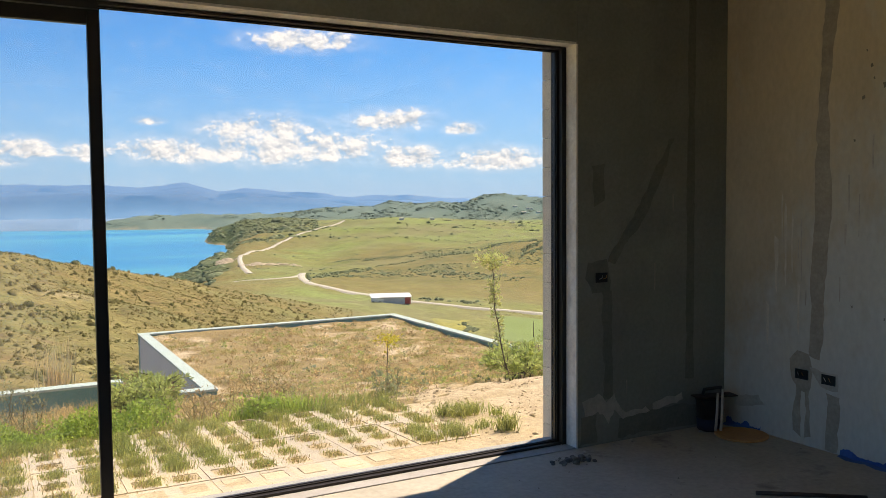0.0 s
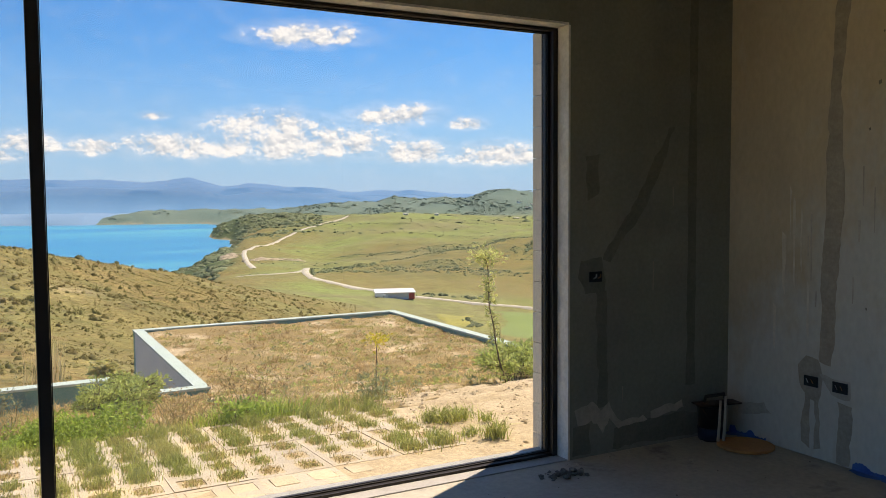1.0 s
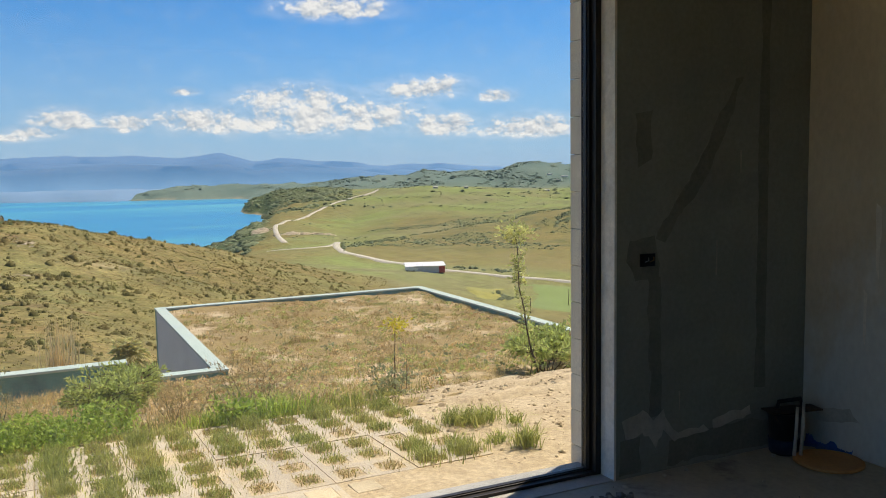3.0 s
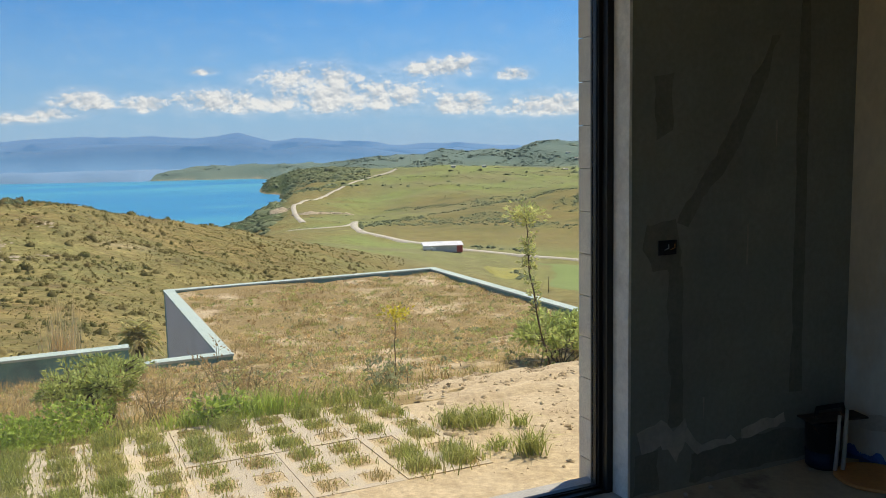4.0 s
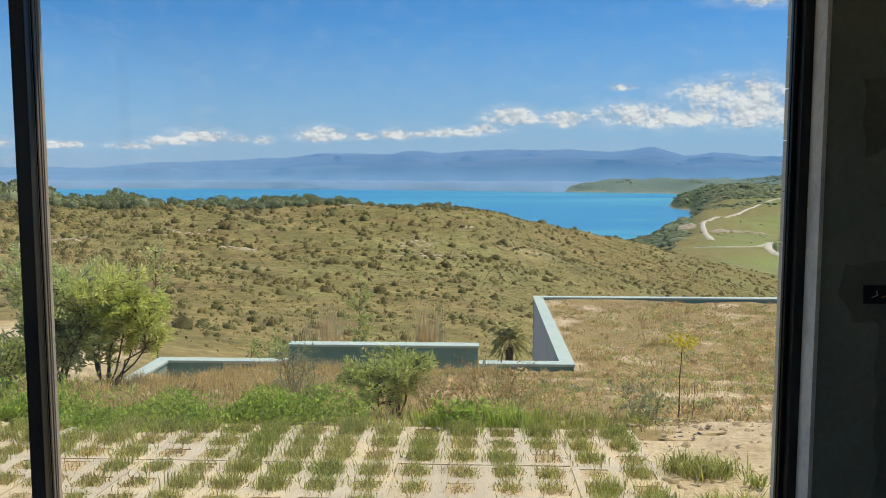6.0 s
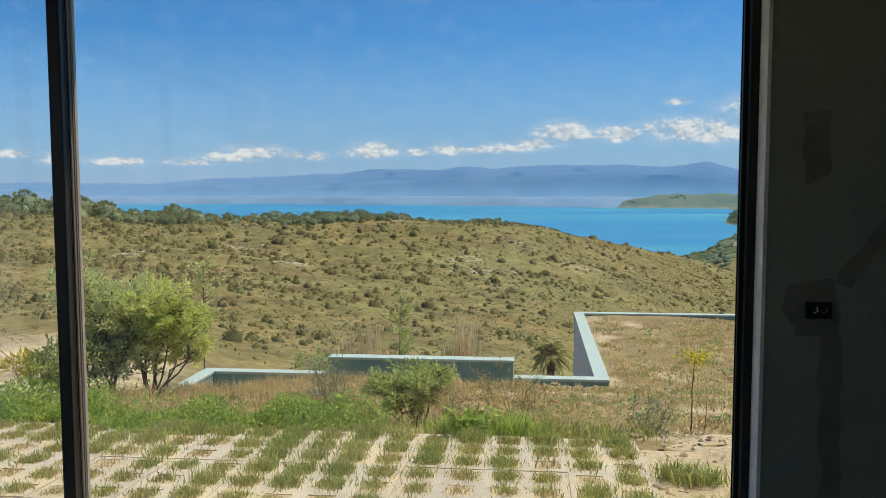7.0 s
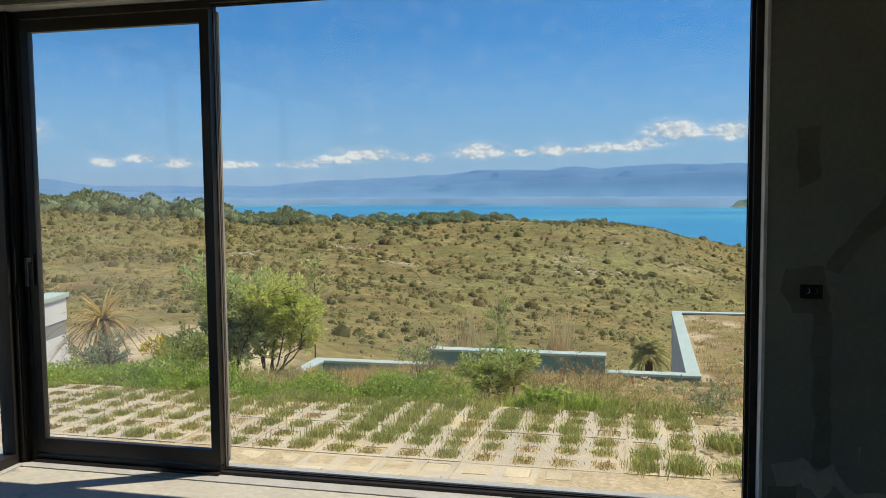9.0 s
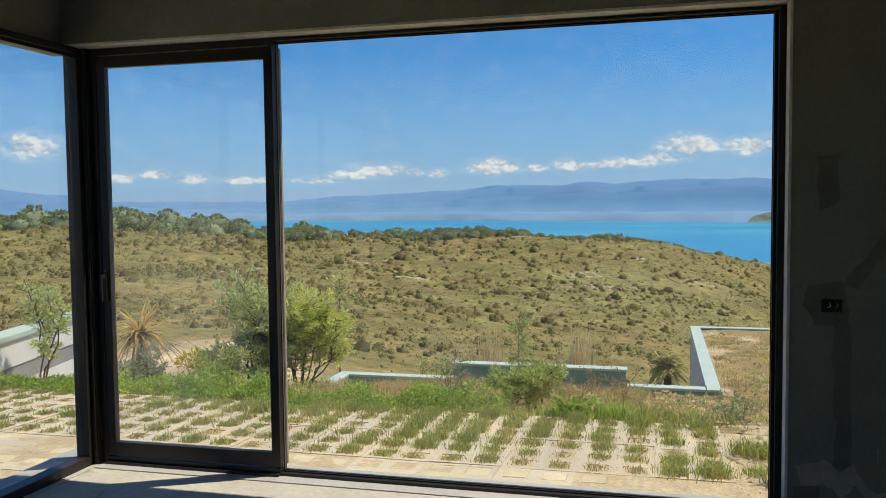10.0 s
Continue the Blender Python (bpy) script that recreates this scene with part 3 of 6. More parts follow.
def leaf_mesh(name, pos, way, length, width, material, rng):
    """Folded leaves, each two triangles along its midrib."""
    n = len(pos)
    way = way / np.linalg.norm(way, axis=1)[:, None]
    ref = rng.normal(size=(n, 3))
    side = np.cross(way, ref)
    side /= np.linalg.norm(side, axis=1)[:, None] + 1e-9
    nor = np.cross(side, way)
    l, w = length[:, None], width[:, None]
    mid = pos + way * l * 0.45
    v = np.stack([pos, mid + side * w / 2 + nor * w * 0.18, pos + way * l, mid - side * w / 2 + nor * w * 0.18], 1).reshape(-1, 3)
    i = np.arange(n)[:, None] * 4
    f = [tuple(q) for q in (i + [0, 1, 2]).tolist()] + [tuple(q) for q in (i + [0, 2, 3]).tolist()]
    return mesh_from(name, v, f, material)


# ---- the land ----
EYE0 = (-1.5, -3.5, 1.53)      # where the house stands on its slope
SEA = -68.5


def waves(x, y, length, seed, n=9):
    """Smooth random relief of about unit height."""
    r = np.random.RandomState(seed)
    out = 0 * x
    for _ in range(n):
        a, k, p = r.uniform(0, 2 * np.pi), 2 * np.pi / (length * r.uniform(0.6, 1.7)), r.uniform(0, 2 * np.pi)
        out = out + np.sin(k * (x * np.cos(a) + y * np.sin(a)) + p)
    return out / np.sqrt(n)


def at_angle(d, degrees):
    return EYE0[2] + d * np.tan(np.radians(degrees))


def land_rows(az):
    """Heights of the main landforms along a bearing (degrees from +y towards +x), from the house out to the far hills."""
    I = lambda a, z: np.interp(az, a, z)  # noqa: E731
    hill_d = I((-50, -30, -10, 0, 5, 10, 18, 26), (185, 165, 155, 165, 195, 240, 300, 330))
    hill_el = I((-50, -42, -34, -24, -9, -3, 0, 4, 8, 11, 12.5, 14, 18, 22, 26, 30, 36), (-1.3, -1.35, -1.5, -2.35, -2.4, -2.5, -2.9, -3.65, -4.45, -4.95, -5.45, -5.75, -6.5, -7.2, -8.0, -8.7, -9.4))
    hill_z = at_angle(hill_d, hill_el)
    open_ = np.clip((az - 9) / 4, 0, 1)                       # 0: open sea behind the near hill, 1: valley and coast behind it
    rows = [(0 * az + 10, I((-60, -25, -10, 5), (-2.9, -2.9, -4.0, -5.0))),
            (0 * az + 26, I((-60, -28, -12, 0, 12, 36), (-3.0, -3.1, -4.6, -5.8, -8.5, -10))),
            (0 * az + 58, I((-60, -35, -20, 0, 10, 20, 36), (-5.0, -5.0, -6.4, -9.0, -12.0, -15.0, -19.0))),
            (0 * az + 105, I((-60, -35, -20, 0, 10, 20, 36), (-5.4, -5.6, -7.6, -10.9, -15.8, -22.5, -27.0))),
            (hill_d, hill_z),
            (hill_d + 70, I((-60, 4, 9, 13, 18, 26, 36), (-22, -28, -32, -36.0, -40, -46.5, -51))),
            (0 * az + 480, (1 - open_) * -74 + open_ * I((12, 18, 25, 36), (-44.5, -44.5, -50.0, -53.0))),
            (0 * az + 620, (1 - open_) * -76 + open_ * I((12, 14, 18, 25, 36), (-57, -53, -51.0, -50.5, -49))),
            (0 * az + 800, I((7, 8.8, 10.5, 12.2, 13.5, 15, 20, 25, 30, 36), (-76, -69.3, -66, -61, -55, -51, -57, -49, -42, -32))),
            (0 * az + 1000, I((11, 12.3, 13.6, 15, 20, 25, 30, 36), (-76, -66, -58, -51, -56, -46, -47, -41))),
            (0 * az + 1330, I((13.0, 14.0, 14.7, 16, 18, 21.7, 24.6, 27.7, 30.4, 33, 36), (-76, -68.8, -52, -38, -30, -25.5, -21.2, -23.0, -26.5, -33, -35))),
            (0 * az + 1480, I((13.1, 13.95, 14.5, 15.4, 18, 22, 30, 36), (-76, -68.8, -52, -36, -27.5, -27, -34, -37))),
            (0 * az + 1640, I((12.1, 12.7, 13.2, 15.1, 17.7, 20, 25, 36), (-76, -67, -47, -28.5, -25.0, -31, -42, -38))),
            (0 * az + 2050, I((12.3, 13.6, 15, 20, 36), (-76, -66, -48, -44, -40))),
            (0 * az + 2350, I((10, 13.5, 15, 17, 19.9, 22.2, 23.7, 25.0, 26.7, 28.5, 29.9, 31.4, 33, 34.6, 36), (-78, -72, -50, -30, -14, -6, -7, 8.5, -1.5, 6, 2, 22, 25, 14, 10))),
            (0 * az + 2560, I((2.5, 12, 14, 19, 36), (-78, -71, -52, -40, -30))),
            (0 * az + 2740, I((2.6, 3.6, 5.0, 6.6, 8.4, 10.9, 14, 17, 19, 36), (-78, -66, -53, -40, -31, -27, -27, -27, -22, -12))),
            (I((-50, -22, -6, 5, 14), (3700, 3340, 2930, 2900, 3000)), -92 + 0 * az),
            (0 * az + 4300, -92 + 0 * az)]
    return np.array([r[0] for r in rows]), np.array([r[1] for r in rows])


def land_height(az, d):
    """Height of the sheet at bearings az and distances d (arrays of one shape, degrees and metres), along smooth slopes between the landforms."""
    D, Z = land_rows(az)
    for i in range(1, len(D)):
        D[i] = np.maximum(D[i], D[i - 1] + 5)
    h, s = np.diff(D, axis=0), np.diff(Z, axis=0) / np.diff(D, axis=0)
    m = np.zeros_like(Z)
    same = s[:-1] * s[1:] > 0
    w1, w2 = 2 * h[1:] + h[:-1], h[1:] + 2 * h[:-1]
    m[1:-1] = np.where(same, (w1 + w2) / (w1 / np.where(same, s[:-1], 1) + w2 / np.where(same, s[1:], 1)), 0)
    k = np.clip((D[1:-1] <= d).sum(0), 0, len(h) - 1)[None]
    g = lambda a: np.take_along_axis(a, k, 0)[0]  # noqa: E731
    h0, z0, z1, m0, m1 = g(h), g(Z), np.take_along_axis(Z, k + 1, 0)[0], g(m), np.take_along_axis(m, k + 1, 0)[0]
    t = np.clip((d - g(D)) / h0, 0, 1)
    z = (1 + 2 * t) * (1 - t) ** 2 * z0 + t * (1 - t) ** 2 * h0 * m0 + t * t * (3 - 2 * t) * z1 + t * t * (t - 1) * h0 * m1
    x, y = EYE0[0] + d * np.sin(np.radians(az)), EYE0[1] + d * np.cos(np.radians(az))
    near = np.clip((d - 18) / 60, 0, 1)
    dry = np.clip((z + 74) / 10, 0, 1)                       # the sea floor stays smooth
    z = z + near * (0.30 * waves(x, y, 26, 1) + 0.07 * waves(x, y, 9, 2)) + dry * np.clip((d - 280) / 500, 0, 1) * (1.3 * waves(x, y, 110, 3) + 0.45 * waves(x, y, 45, 4))
    return z + dry * np.clip((d - 2100) / 200, 0, 1) * (2.2 * waves(x, y, 130, 5) + 1.5 * waves(x, y, 55, 6))


def land_at(x, y):
    x, y = np.asarray(x, float), np.asarray(y, float)
    dx, dy = x - EYE0[0], y - EYE0[1]
    return land_height(np.degrees(np.arctan2(dx, dy)), np.maximum(np.hypot(dx, dy), 10.5))

def smooth(x, a, b):
    t = np.clip((x - a) / (b - a), 0, 1)
    return t * t * (3 - 2 * t)


def build_land():
    az = np.concatenate([np.arange(-180, -52, 4.0), np.arange(-52, 42, 0.2), np.arange(42, 180.1, 4.0)])
    d = np.concatenate([[10.5], np.exp(np.linspace(math.log(13), math.log(380), 150)), np.arange(386, 1420, 8.0), np.exp(np.linspace(math.log(1430), math.log(4250), 90))])
    A, Dd = np.meshgrid(az, d, indexing="ij")
    a_in = np.clip(A, -60, 48)
    Z = land_height(a_in, Dd)
    back = smooth(np.abs(A + 5), 62, 100)
    X, Y = EYE0[0] + Dd * np.sin(np.radians(A)), EYE0[1] + Dd * np.cos(np.radians(A))
    Z = Z * (1 - back) + back * (-2.6 + 0.9 * waves(X, Y, 60, 8) + 0.02 * np.minimum(Dd, 900))
    n, k = A.shape
    v = np.stack([X, Y, Z], -1).reshape(-1, 3)
    i, j = np.meshgrid(np.arange(n - 1), np.arange(k - 1), indexing="ij")
    b = (i * k + j).ravel()
    f = np.stack([b, b + 1, b + k + 1, b + k], 1)[:, ::-1]
    me = mesh_from("ground", v, f.tolist(), M["land"], smooth=True)
    w1, w2, w3 = waves(X, Y, 90, 21), waves(X, Y, 30, 22), waves(X, Y, 260, 23)
    slope = smooth(a_in, 19, 21) * smooth(Dd, 420, 470) * smooth(-Dd + np.interp(a_in, (19, 27, 31, 35), (572, 739, 761, 825)), -10, 25)      # dry slope before the hedge
    green = smooth(a_in + 2 * w1, 12, 19) * smooth(Dd, 240, 330) * (0.66 + 0.24 * w3) * (1 - 0.75 * slope) + smooth(a_in, 17, 22) * smooth(Dd, 950, 1050) * 0.35
    green = green + 0.28 * smooth(w1 + 0.5 * w2, 0.2, 1.4) * (Dd < 300)
    scrub = 0.8 * smooth(Dd, 1180, 1450) * smooth(-A, -20.5, -17.5) * (A > 10) + 0.45 * smooth(w1 + w2, -0.3, 1.0) * smooth(a_in, 19, 22) * smooth(Dd, 500, 600) * smooth(-Dd, -1000, -850)
    scrub = scrub + smooth(Dd, 680, 800) * smooth(-A, -15.0, -13.4) * (A > 9) + 0.4 * smooth(w2 + 0.6 * w1, 0.5, 1.6) * (Dd > 1000)
    # weight of the haze tint painted on the land, growing with distance
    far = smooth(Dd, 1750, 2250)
    shore = 0.8 * smooth(-Z, 66.6, 67.8) * (Dd > 300) * (1 - 0.6 * far)
    sand = shore + smooth(-Dd, -31, -26) * smooth(-A, 20, 26) + 0.5 * smooth(w2, 1.5, 2.0) * smooth(-Dd, -170, -140) * (Dd > 30)
    for name, val in (("cover_green", green), ("cover_scrub", scrub), ("cover_hazed", far), ("cover_sand", sand)):
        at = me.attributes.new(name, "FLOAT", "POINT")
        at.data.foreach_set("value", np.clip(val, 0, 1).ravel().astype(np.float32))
    tagged(new("ground", me), "dry hillside and green valley falling to the sea", "terrain", kind="structure")

    bm = bmesh.new()
    ring = [bm.verts.new((EYE0[0] + 4400 * math.cos(a), EYE0[1] + 4400 * math.sin(a), SEA)) for a in np.linspace(0, 2 * math.pi, 97)[:-1]]
    bm.faces.new(ring)
    solo("water", bm, M["water"], "calm turquoise sea in a wide bay", "sea", kind="structure")


def build_mountains():
    ridge_a = (-75, -55, -42, -38.5, -36, -30, -25, -22.6, -18, -14.5, -10.4, -7.6, -2.5, 0, 3.4, 7.2, 9.5, 11.4, 13.5, 15.3, 18, 20.5, 22.5, 26, 29.2, 33, 45, 70)
    ridge_e = (0.8, 0.9, 0.95, 0.6, 0.18, 0.1, 0.15, 0.36, 0.52, 0.72, 1.1, 1.14, 1.2, 1.25, 1.42, 1.22, 1.3, 1.44, 1.0, 1.12, 0.9, 0.76, 0.45, 0.56, 0.22, 0.4, 0.5, 0.6)
    for name, d0, drop, seed in (("backdrop", 4550, 0.0, 31), ("backdrop", 4440, 0.30, 36), ("backdrop", 4330, 0.62, 32), ("backdrop", 3000, -9, 33)):
        az = np.arange(-75, 70.01, 0.12)
        e = np.interp(az, ridge_a, ridge_e) - drop
        r = np.radians(az) * 4500
        e = e + 0.06 * waves(r, 0 * r, 520, seed) + 0.035 * waves(r, 0 * r, 170, seed + 1) + 0.012 * waves(r, 0 * r, 60, seed + 3) + (0.13 * waves(r, 0 * r, 1500, seed + 2) if drop else 0)
        dist = d0 + 0 * az
        if drop < 0:                                        # the low far shore of the bay, haze put into its glow
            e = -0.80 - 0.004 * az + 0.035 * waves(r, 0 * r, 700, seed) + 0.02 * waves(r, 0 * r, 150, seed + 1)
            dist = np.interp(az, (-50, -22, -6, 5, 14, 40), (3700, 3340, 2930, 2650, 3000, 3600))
        rows = []
        for k, (up, dd) in enumerate(((0.0, -60), (0.35, -40), (0.7, -15), (1.0, 0), (0.6, 40), (0.0, 80))):
            d = dist + dd + 10 * waves(r, 0 * r, 260, seed + 5 + k)
            top = at_angle(dist, e)
            z = -75 + (top + 75) * up
            rows.append(np.stack([EYE0[0] + d * np.sin(np.radians(az)), EYE0[1] + d * np.cos(np.radians(az)), z], 1))
        v = np.concatenate(rows)
        n = len(az)
        f = [(k * n + i, k * n + i + 1, (k + 1) * n + i + 1, (k + 1) * n + i) for k in range(5) for i in range(n - 1)]
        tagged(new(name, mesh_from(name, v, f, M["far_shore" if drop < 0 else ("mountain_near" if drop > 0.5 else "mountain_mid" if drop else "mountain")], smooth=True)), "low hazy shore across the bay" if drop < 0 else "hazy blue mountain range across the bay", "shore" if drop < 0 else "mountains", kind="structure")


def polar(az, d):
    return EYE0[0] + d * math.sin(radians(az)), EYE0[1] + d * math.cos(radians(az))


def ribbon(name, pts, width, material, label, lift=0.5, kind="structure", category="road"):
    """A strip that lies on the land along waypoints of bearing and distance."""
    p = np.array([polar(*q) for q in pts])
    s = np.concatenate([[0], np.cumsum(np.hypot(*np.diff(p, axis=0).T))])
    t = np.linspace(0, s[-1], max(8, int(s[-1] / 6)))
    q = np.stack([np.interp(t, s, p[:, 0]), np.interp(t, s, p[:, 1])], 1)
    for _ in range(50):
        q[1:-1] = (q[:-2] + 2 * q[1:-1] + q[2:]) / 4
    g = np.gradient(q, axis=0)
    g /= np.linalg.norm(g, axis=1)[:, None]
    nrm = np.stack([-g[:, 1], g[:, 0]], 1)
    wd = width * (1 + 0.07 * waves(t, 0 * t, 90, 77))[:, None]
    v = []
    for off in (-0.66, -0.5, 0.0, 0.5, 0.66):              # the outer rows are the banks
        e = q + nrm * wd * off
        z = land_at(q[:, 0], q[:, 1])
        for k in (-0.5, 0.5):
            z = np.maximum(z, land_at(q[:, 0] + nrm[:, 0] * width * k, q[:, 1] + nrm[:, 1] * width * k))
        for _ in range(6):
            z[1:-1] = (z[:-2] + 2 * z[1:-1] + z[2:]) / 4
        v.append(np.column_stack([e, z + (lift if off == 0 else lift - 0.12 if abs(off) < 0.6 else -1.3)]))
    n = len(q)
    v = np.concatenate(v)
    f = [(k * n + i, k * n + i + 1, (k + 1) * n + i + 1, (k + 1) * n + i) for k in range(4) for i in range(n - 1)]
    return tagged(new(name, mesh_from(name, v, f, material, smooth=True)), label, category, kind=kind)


def patch_on_land(name, corners, material, label, category):
    """A field: a quadrilateral of land, gridded and laid on the slope."""
    c = [np.array(polar(*q)) for q in corners]
    n = 24
    u = np.linspace(0, 1, n)
    U, V = np.meshgrid(u, u, indexing="ij")
    P = ((1 - U) * (1 - V))[..., None] * c[0] + (U * (1 - V))[..., None] * c[1] + (U * V)[..., None] * c[2] + ((1 - U) * V)[..., None] * c[3]
    P = P + 3.0 * np.stack([waves(P[..., 0], P[..., 1], 40, 61), waves(P[..., 0], P[..., 1], 40, 62)], -1)
    rim = np.clip(4 * np.minimum(np.minimum(U, 1 - U), np.minimum(V, 1 - V)), 0, 1)
    Z = land_at(P[..., 0], P[..., 1]) - 0.3 + 0.85 * rim
    v = np.column_stack([P.reshape(-1, 2), Z.ravel()])
    f = [(i * n + j, (i + 1) * n + j, (i + 1) * n + j + 1, i * n + j + 1) for i in range(n - 1) for j in range(n - 1)]
    tagged(new(name, mesh_from(name, v, f, material, smooth=True)), label, category, kind="structure")


def bush_cloud(name, x, y, z, size, tall, per, material, rng, leaf=0.30, skirt=0.6):
    """Many low bushes as leaf clumps over small domes; x, y, z, size (n,)."""
    n = len(x)
    t = rng.uniform(0, 2 * np.pi, (n, per))
    u = rng.uniform(0, 1, (n, per)) ** skirt
    r = np.sqrt(1 - u ** 2) * rng.uniform(0.75, 1.05, (n, per))
    wob = 1 + 0.25 * np.sin(3 * t + rng.uniform(0, 6, (n, 1)))
    s = size[:, None]
    dirs = np.stack([np.cos(t) * r * wob, np.sin(t) * r * wob, u], -1)
    pos = np.stack([x, y, z], 1)[:, None] + dirs * np.stack([s, s, s * tall], -1) * 0.72 - np.array([0, 0, 0.1]) * s[..., None]
    way = dirs + rng.normal(size=dirs.shape) * 0.55
    ln = (s * leaf * rng.uniform(0.7, 1.5, (n, per))).ravel()
    return leaf_mesh(name, pos.reshape(-1, 3), way.reshape(-1, 3), ln, ln * 0.8, material, rng)


def dome_cloud(name, x, y, z, size, tall, material, rng, rough=0.28, rings=4, sides=9):
    """Many lumpy low domes (bushes, boulders) in one mesh."""
    n = len(x)
    u = np.linspace(0.0, 1.0, rings)
    a = np.arange(sides) * 2 * np.pi / sides
    verts, faces = [], []
    r = np.cos(u * np.pi / 2)[None, :, None] * (1 + rough * rng.normal(size=(n, rings, sides))) * (1 + 0.12 * np.sin(u * np.pi))[None, :, None]
    h = np.sin(u * np.pi / 2)[None, :, None] * (1 + 0.7 * rough * rng.normal(size=(n, rings, sides)))
    turn = a[None, None, :] + rng.uniform(0, 6, (n, 1, 1))
    s = size[:, None, None]
    long_ = rng.uniform(0.75, 1.35, (n, 1, 1))
    v = np.stack([x[:, None, None] + np.cos(turn) * r * s * long_, y[:, None, None] + np.sin(turn) * r * s, z[:, None, None] + h * s * tall - 0.08 * s], -1).reshape(-1, 3)
    b = np.arange(n)[:, None, None] * rings * sides
    i, j = np.meshgrid(np.arange(rings - 1), np.arange(sides), indexing="ij")
    j2 = (j + 1) % sides
    f = np.stack([b + i * sides + j, b + i * sides + j2, b + (i + 1) * sides + j2, b + (i + 1) * sides + j], -1).reshape(-1, 4)
    return mesh_from(name, v, f.tolist(), material, smooth=True)


def build_far_things():
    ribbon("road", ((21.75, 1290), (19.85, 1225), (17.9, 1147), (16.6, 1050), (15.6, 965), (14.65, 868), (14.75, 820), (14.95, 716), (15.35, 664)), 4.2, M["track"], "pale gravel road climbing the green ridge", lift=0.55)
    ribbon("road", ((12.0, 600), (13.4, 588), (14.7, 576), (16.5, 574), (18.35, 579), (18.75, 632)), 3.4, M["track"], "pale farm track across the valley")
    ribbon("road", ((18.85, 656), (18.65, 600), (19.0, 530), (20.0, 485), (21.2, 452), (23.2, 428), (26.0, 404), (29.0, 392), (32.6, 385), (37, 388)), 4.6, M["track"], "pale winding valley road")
    patch_on_land("field", ((31.2, 380), (40, 385), (40, 300), (31.6, 312)), M["field"], "bright green crop field in the valley", "field")
    patch_on_land("field", ((27.5, 352), (30.6, 368), (30.9, 322), (28.0, 318)), M["rape"], "yellow flowering field in the valley", "field")
    for corner, wide, deep, m, label in (((16.9, 762), 26, 9, 150, "bare pale earth dug up beside the road"), ((13.75, 845), 9, 26, 120, "bare pale earth above the shore")):
        q = np.random.RandomState(m)
        cx, cy = polar(*corner)
        x, y = cx + q.normal(size=m) * wide * 0.42, cy + q.normal(size=m) * deep * 0.42
        me = dome_cloud("sand_bank", x, y, land_at(x, y) - 0.1, q.gamma(2.0, 0.7, m) + 0.6, 0.45, M["rock"], q, rough=0.25, rings=3, sides=7)
        tagged(new("sand_bank", me), label, "bare ground", kind="stuff")

    # long shed beside the valley road
    x, y = polar(24.75, 398)
    z = float(land_at(x, y)) - 0.3
    shed = thing("shed", "long grey and red farm shed with a white roof", "shed", (x, y, z), rz=-24.75 + 6)
    part("wall", boxes((-9.2, 6.4, -4, 4, 0, 3.2)), M["shed_wall"], shed)
    part("end_wall", boxes((6.4, 9.2, -4.02, 4.02, 0, 3.25)), M["shed_red"], shed, "red end bay")
    bm = bmesh.new()
    end = [[bm.verts.new((xx, yy, zz)) for yy, zz in ((-4.7, 3.26), (4.7, 3.26), (4.7, 4.5), (-4.7, 3.55))] for xx in (-9.7, 9.7)]
    for k in range(4):
        bm.faces.new((end[0][k], end[0][(k + 1) % 4], end[1][(k + 1) % 4], end[1][k]))
    bm.faces.new(end[0][::-1])
    bm.faces.new(end[1])
    bmesh.ops.recalc_face_normals(bm, faces=bm.faces[:])
    part("roof", bm, M["shed_roof"], shed, "white sheet roof")
    for xx in (-7.5, -4.5, -1.5, 1.5, 4.5):
        part("door", boxes((xx - 0.9, xx + 0.9, -4.08, -3.98, 0.2, 2.6)), M["white_paint"] if xx < -4 else M["shed_wall"], shed)
    x, y = polar(23.75, 384)
    van = thing("van", "white van parked by the farm shed", "van", (x, y, float(land_at(x, y)) + 0.05), rz=-20)
    bm = boxes((-2.3, 1.6, -0.95, 0.95, 0.45, 2.3), bevel=0.18)
    box(bm, 1.3, 2.5, -0.9, 0.9, 0.45, 1.5, bevel=0.2)
    part("body", bm, M["white_paint"], van)
    for xx in (-1.5, 1.6):
        for yy in (-0.9, 0.9):
            wb = bmesh.new()
            bmesh.ops.create_cone(wb, cap_ends=True, segments=14, radius1=0.36, radius2=0.36, depth=0.24, matrix=pose(xx, yy, 0.36, 90, 0, 0))
            wheel = part("wheel", wb, M["dark"], van)
            rb = bmesh.new()
            bmesh.ops.create_cone(rb, cap_ends=True, segments=12, radius1=0.2, radius2=0.2, depth=0.26, matrix=pose(xx, yy, 0.36, 90, 0, 0))
            part("rim", rb, M["white_paint"], wheel)
    # scattered far houses on the slopes
    rng = np.random.RandomState(91)
    for az, d, w in ((25.7, 1270, 7), (27.8, 1275, 6), (33.3, 1420, 9), (34.1, 2150, 14), (34.5, 2190, 16), (33.5, 2200, 12), (35.1, 2160, 12)):
        x, y = polar(az, d)
        z = float(land_at(x, y)) - 0.5
        h = thing("house", "small pale house on the far slope", "house", (x, y, z), group="far houses", rz=float(rng.uniform(-40, 20)))
        part("wall", boxes((-w / 2, w / 2, -3, 3, 0, 3.0)), M["white_wall"], h)
        bm = bmesh.new()
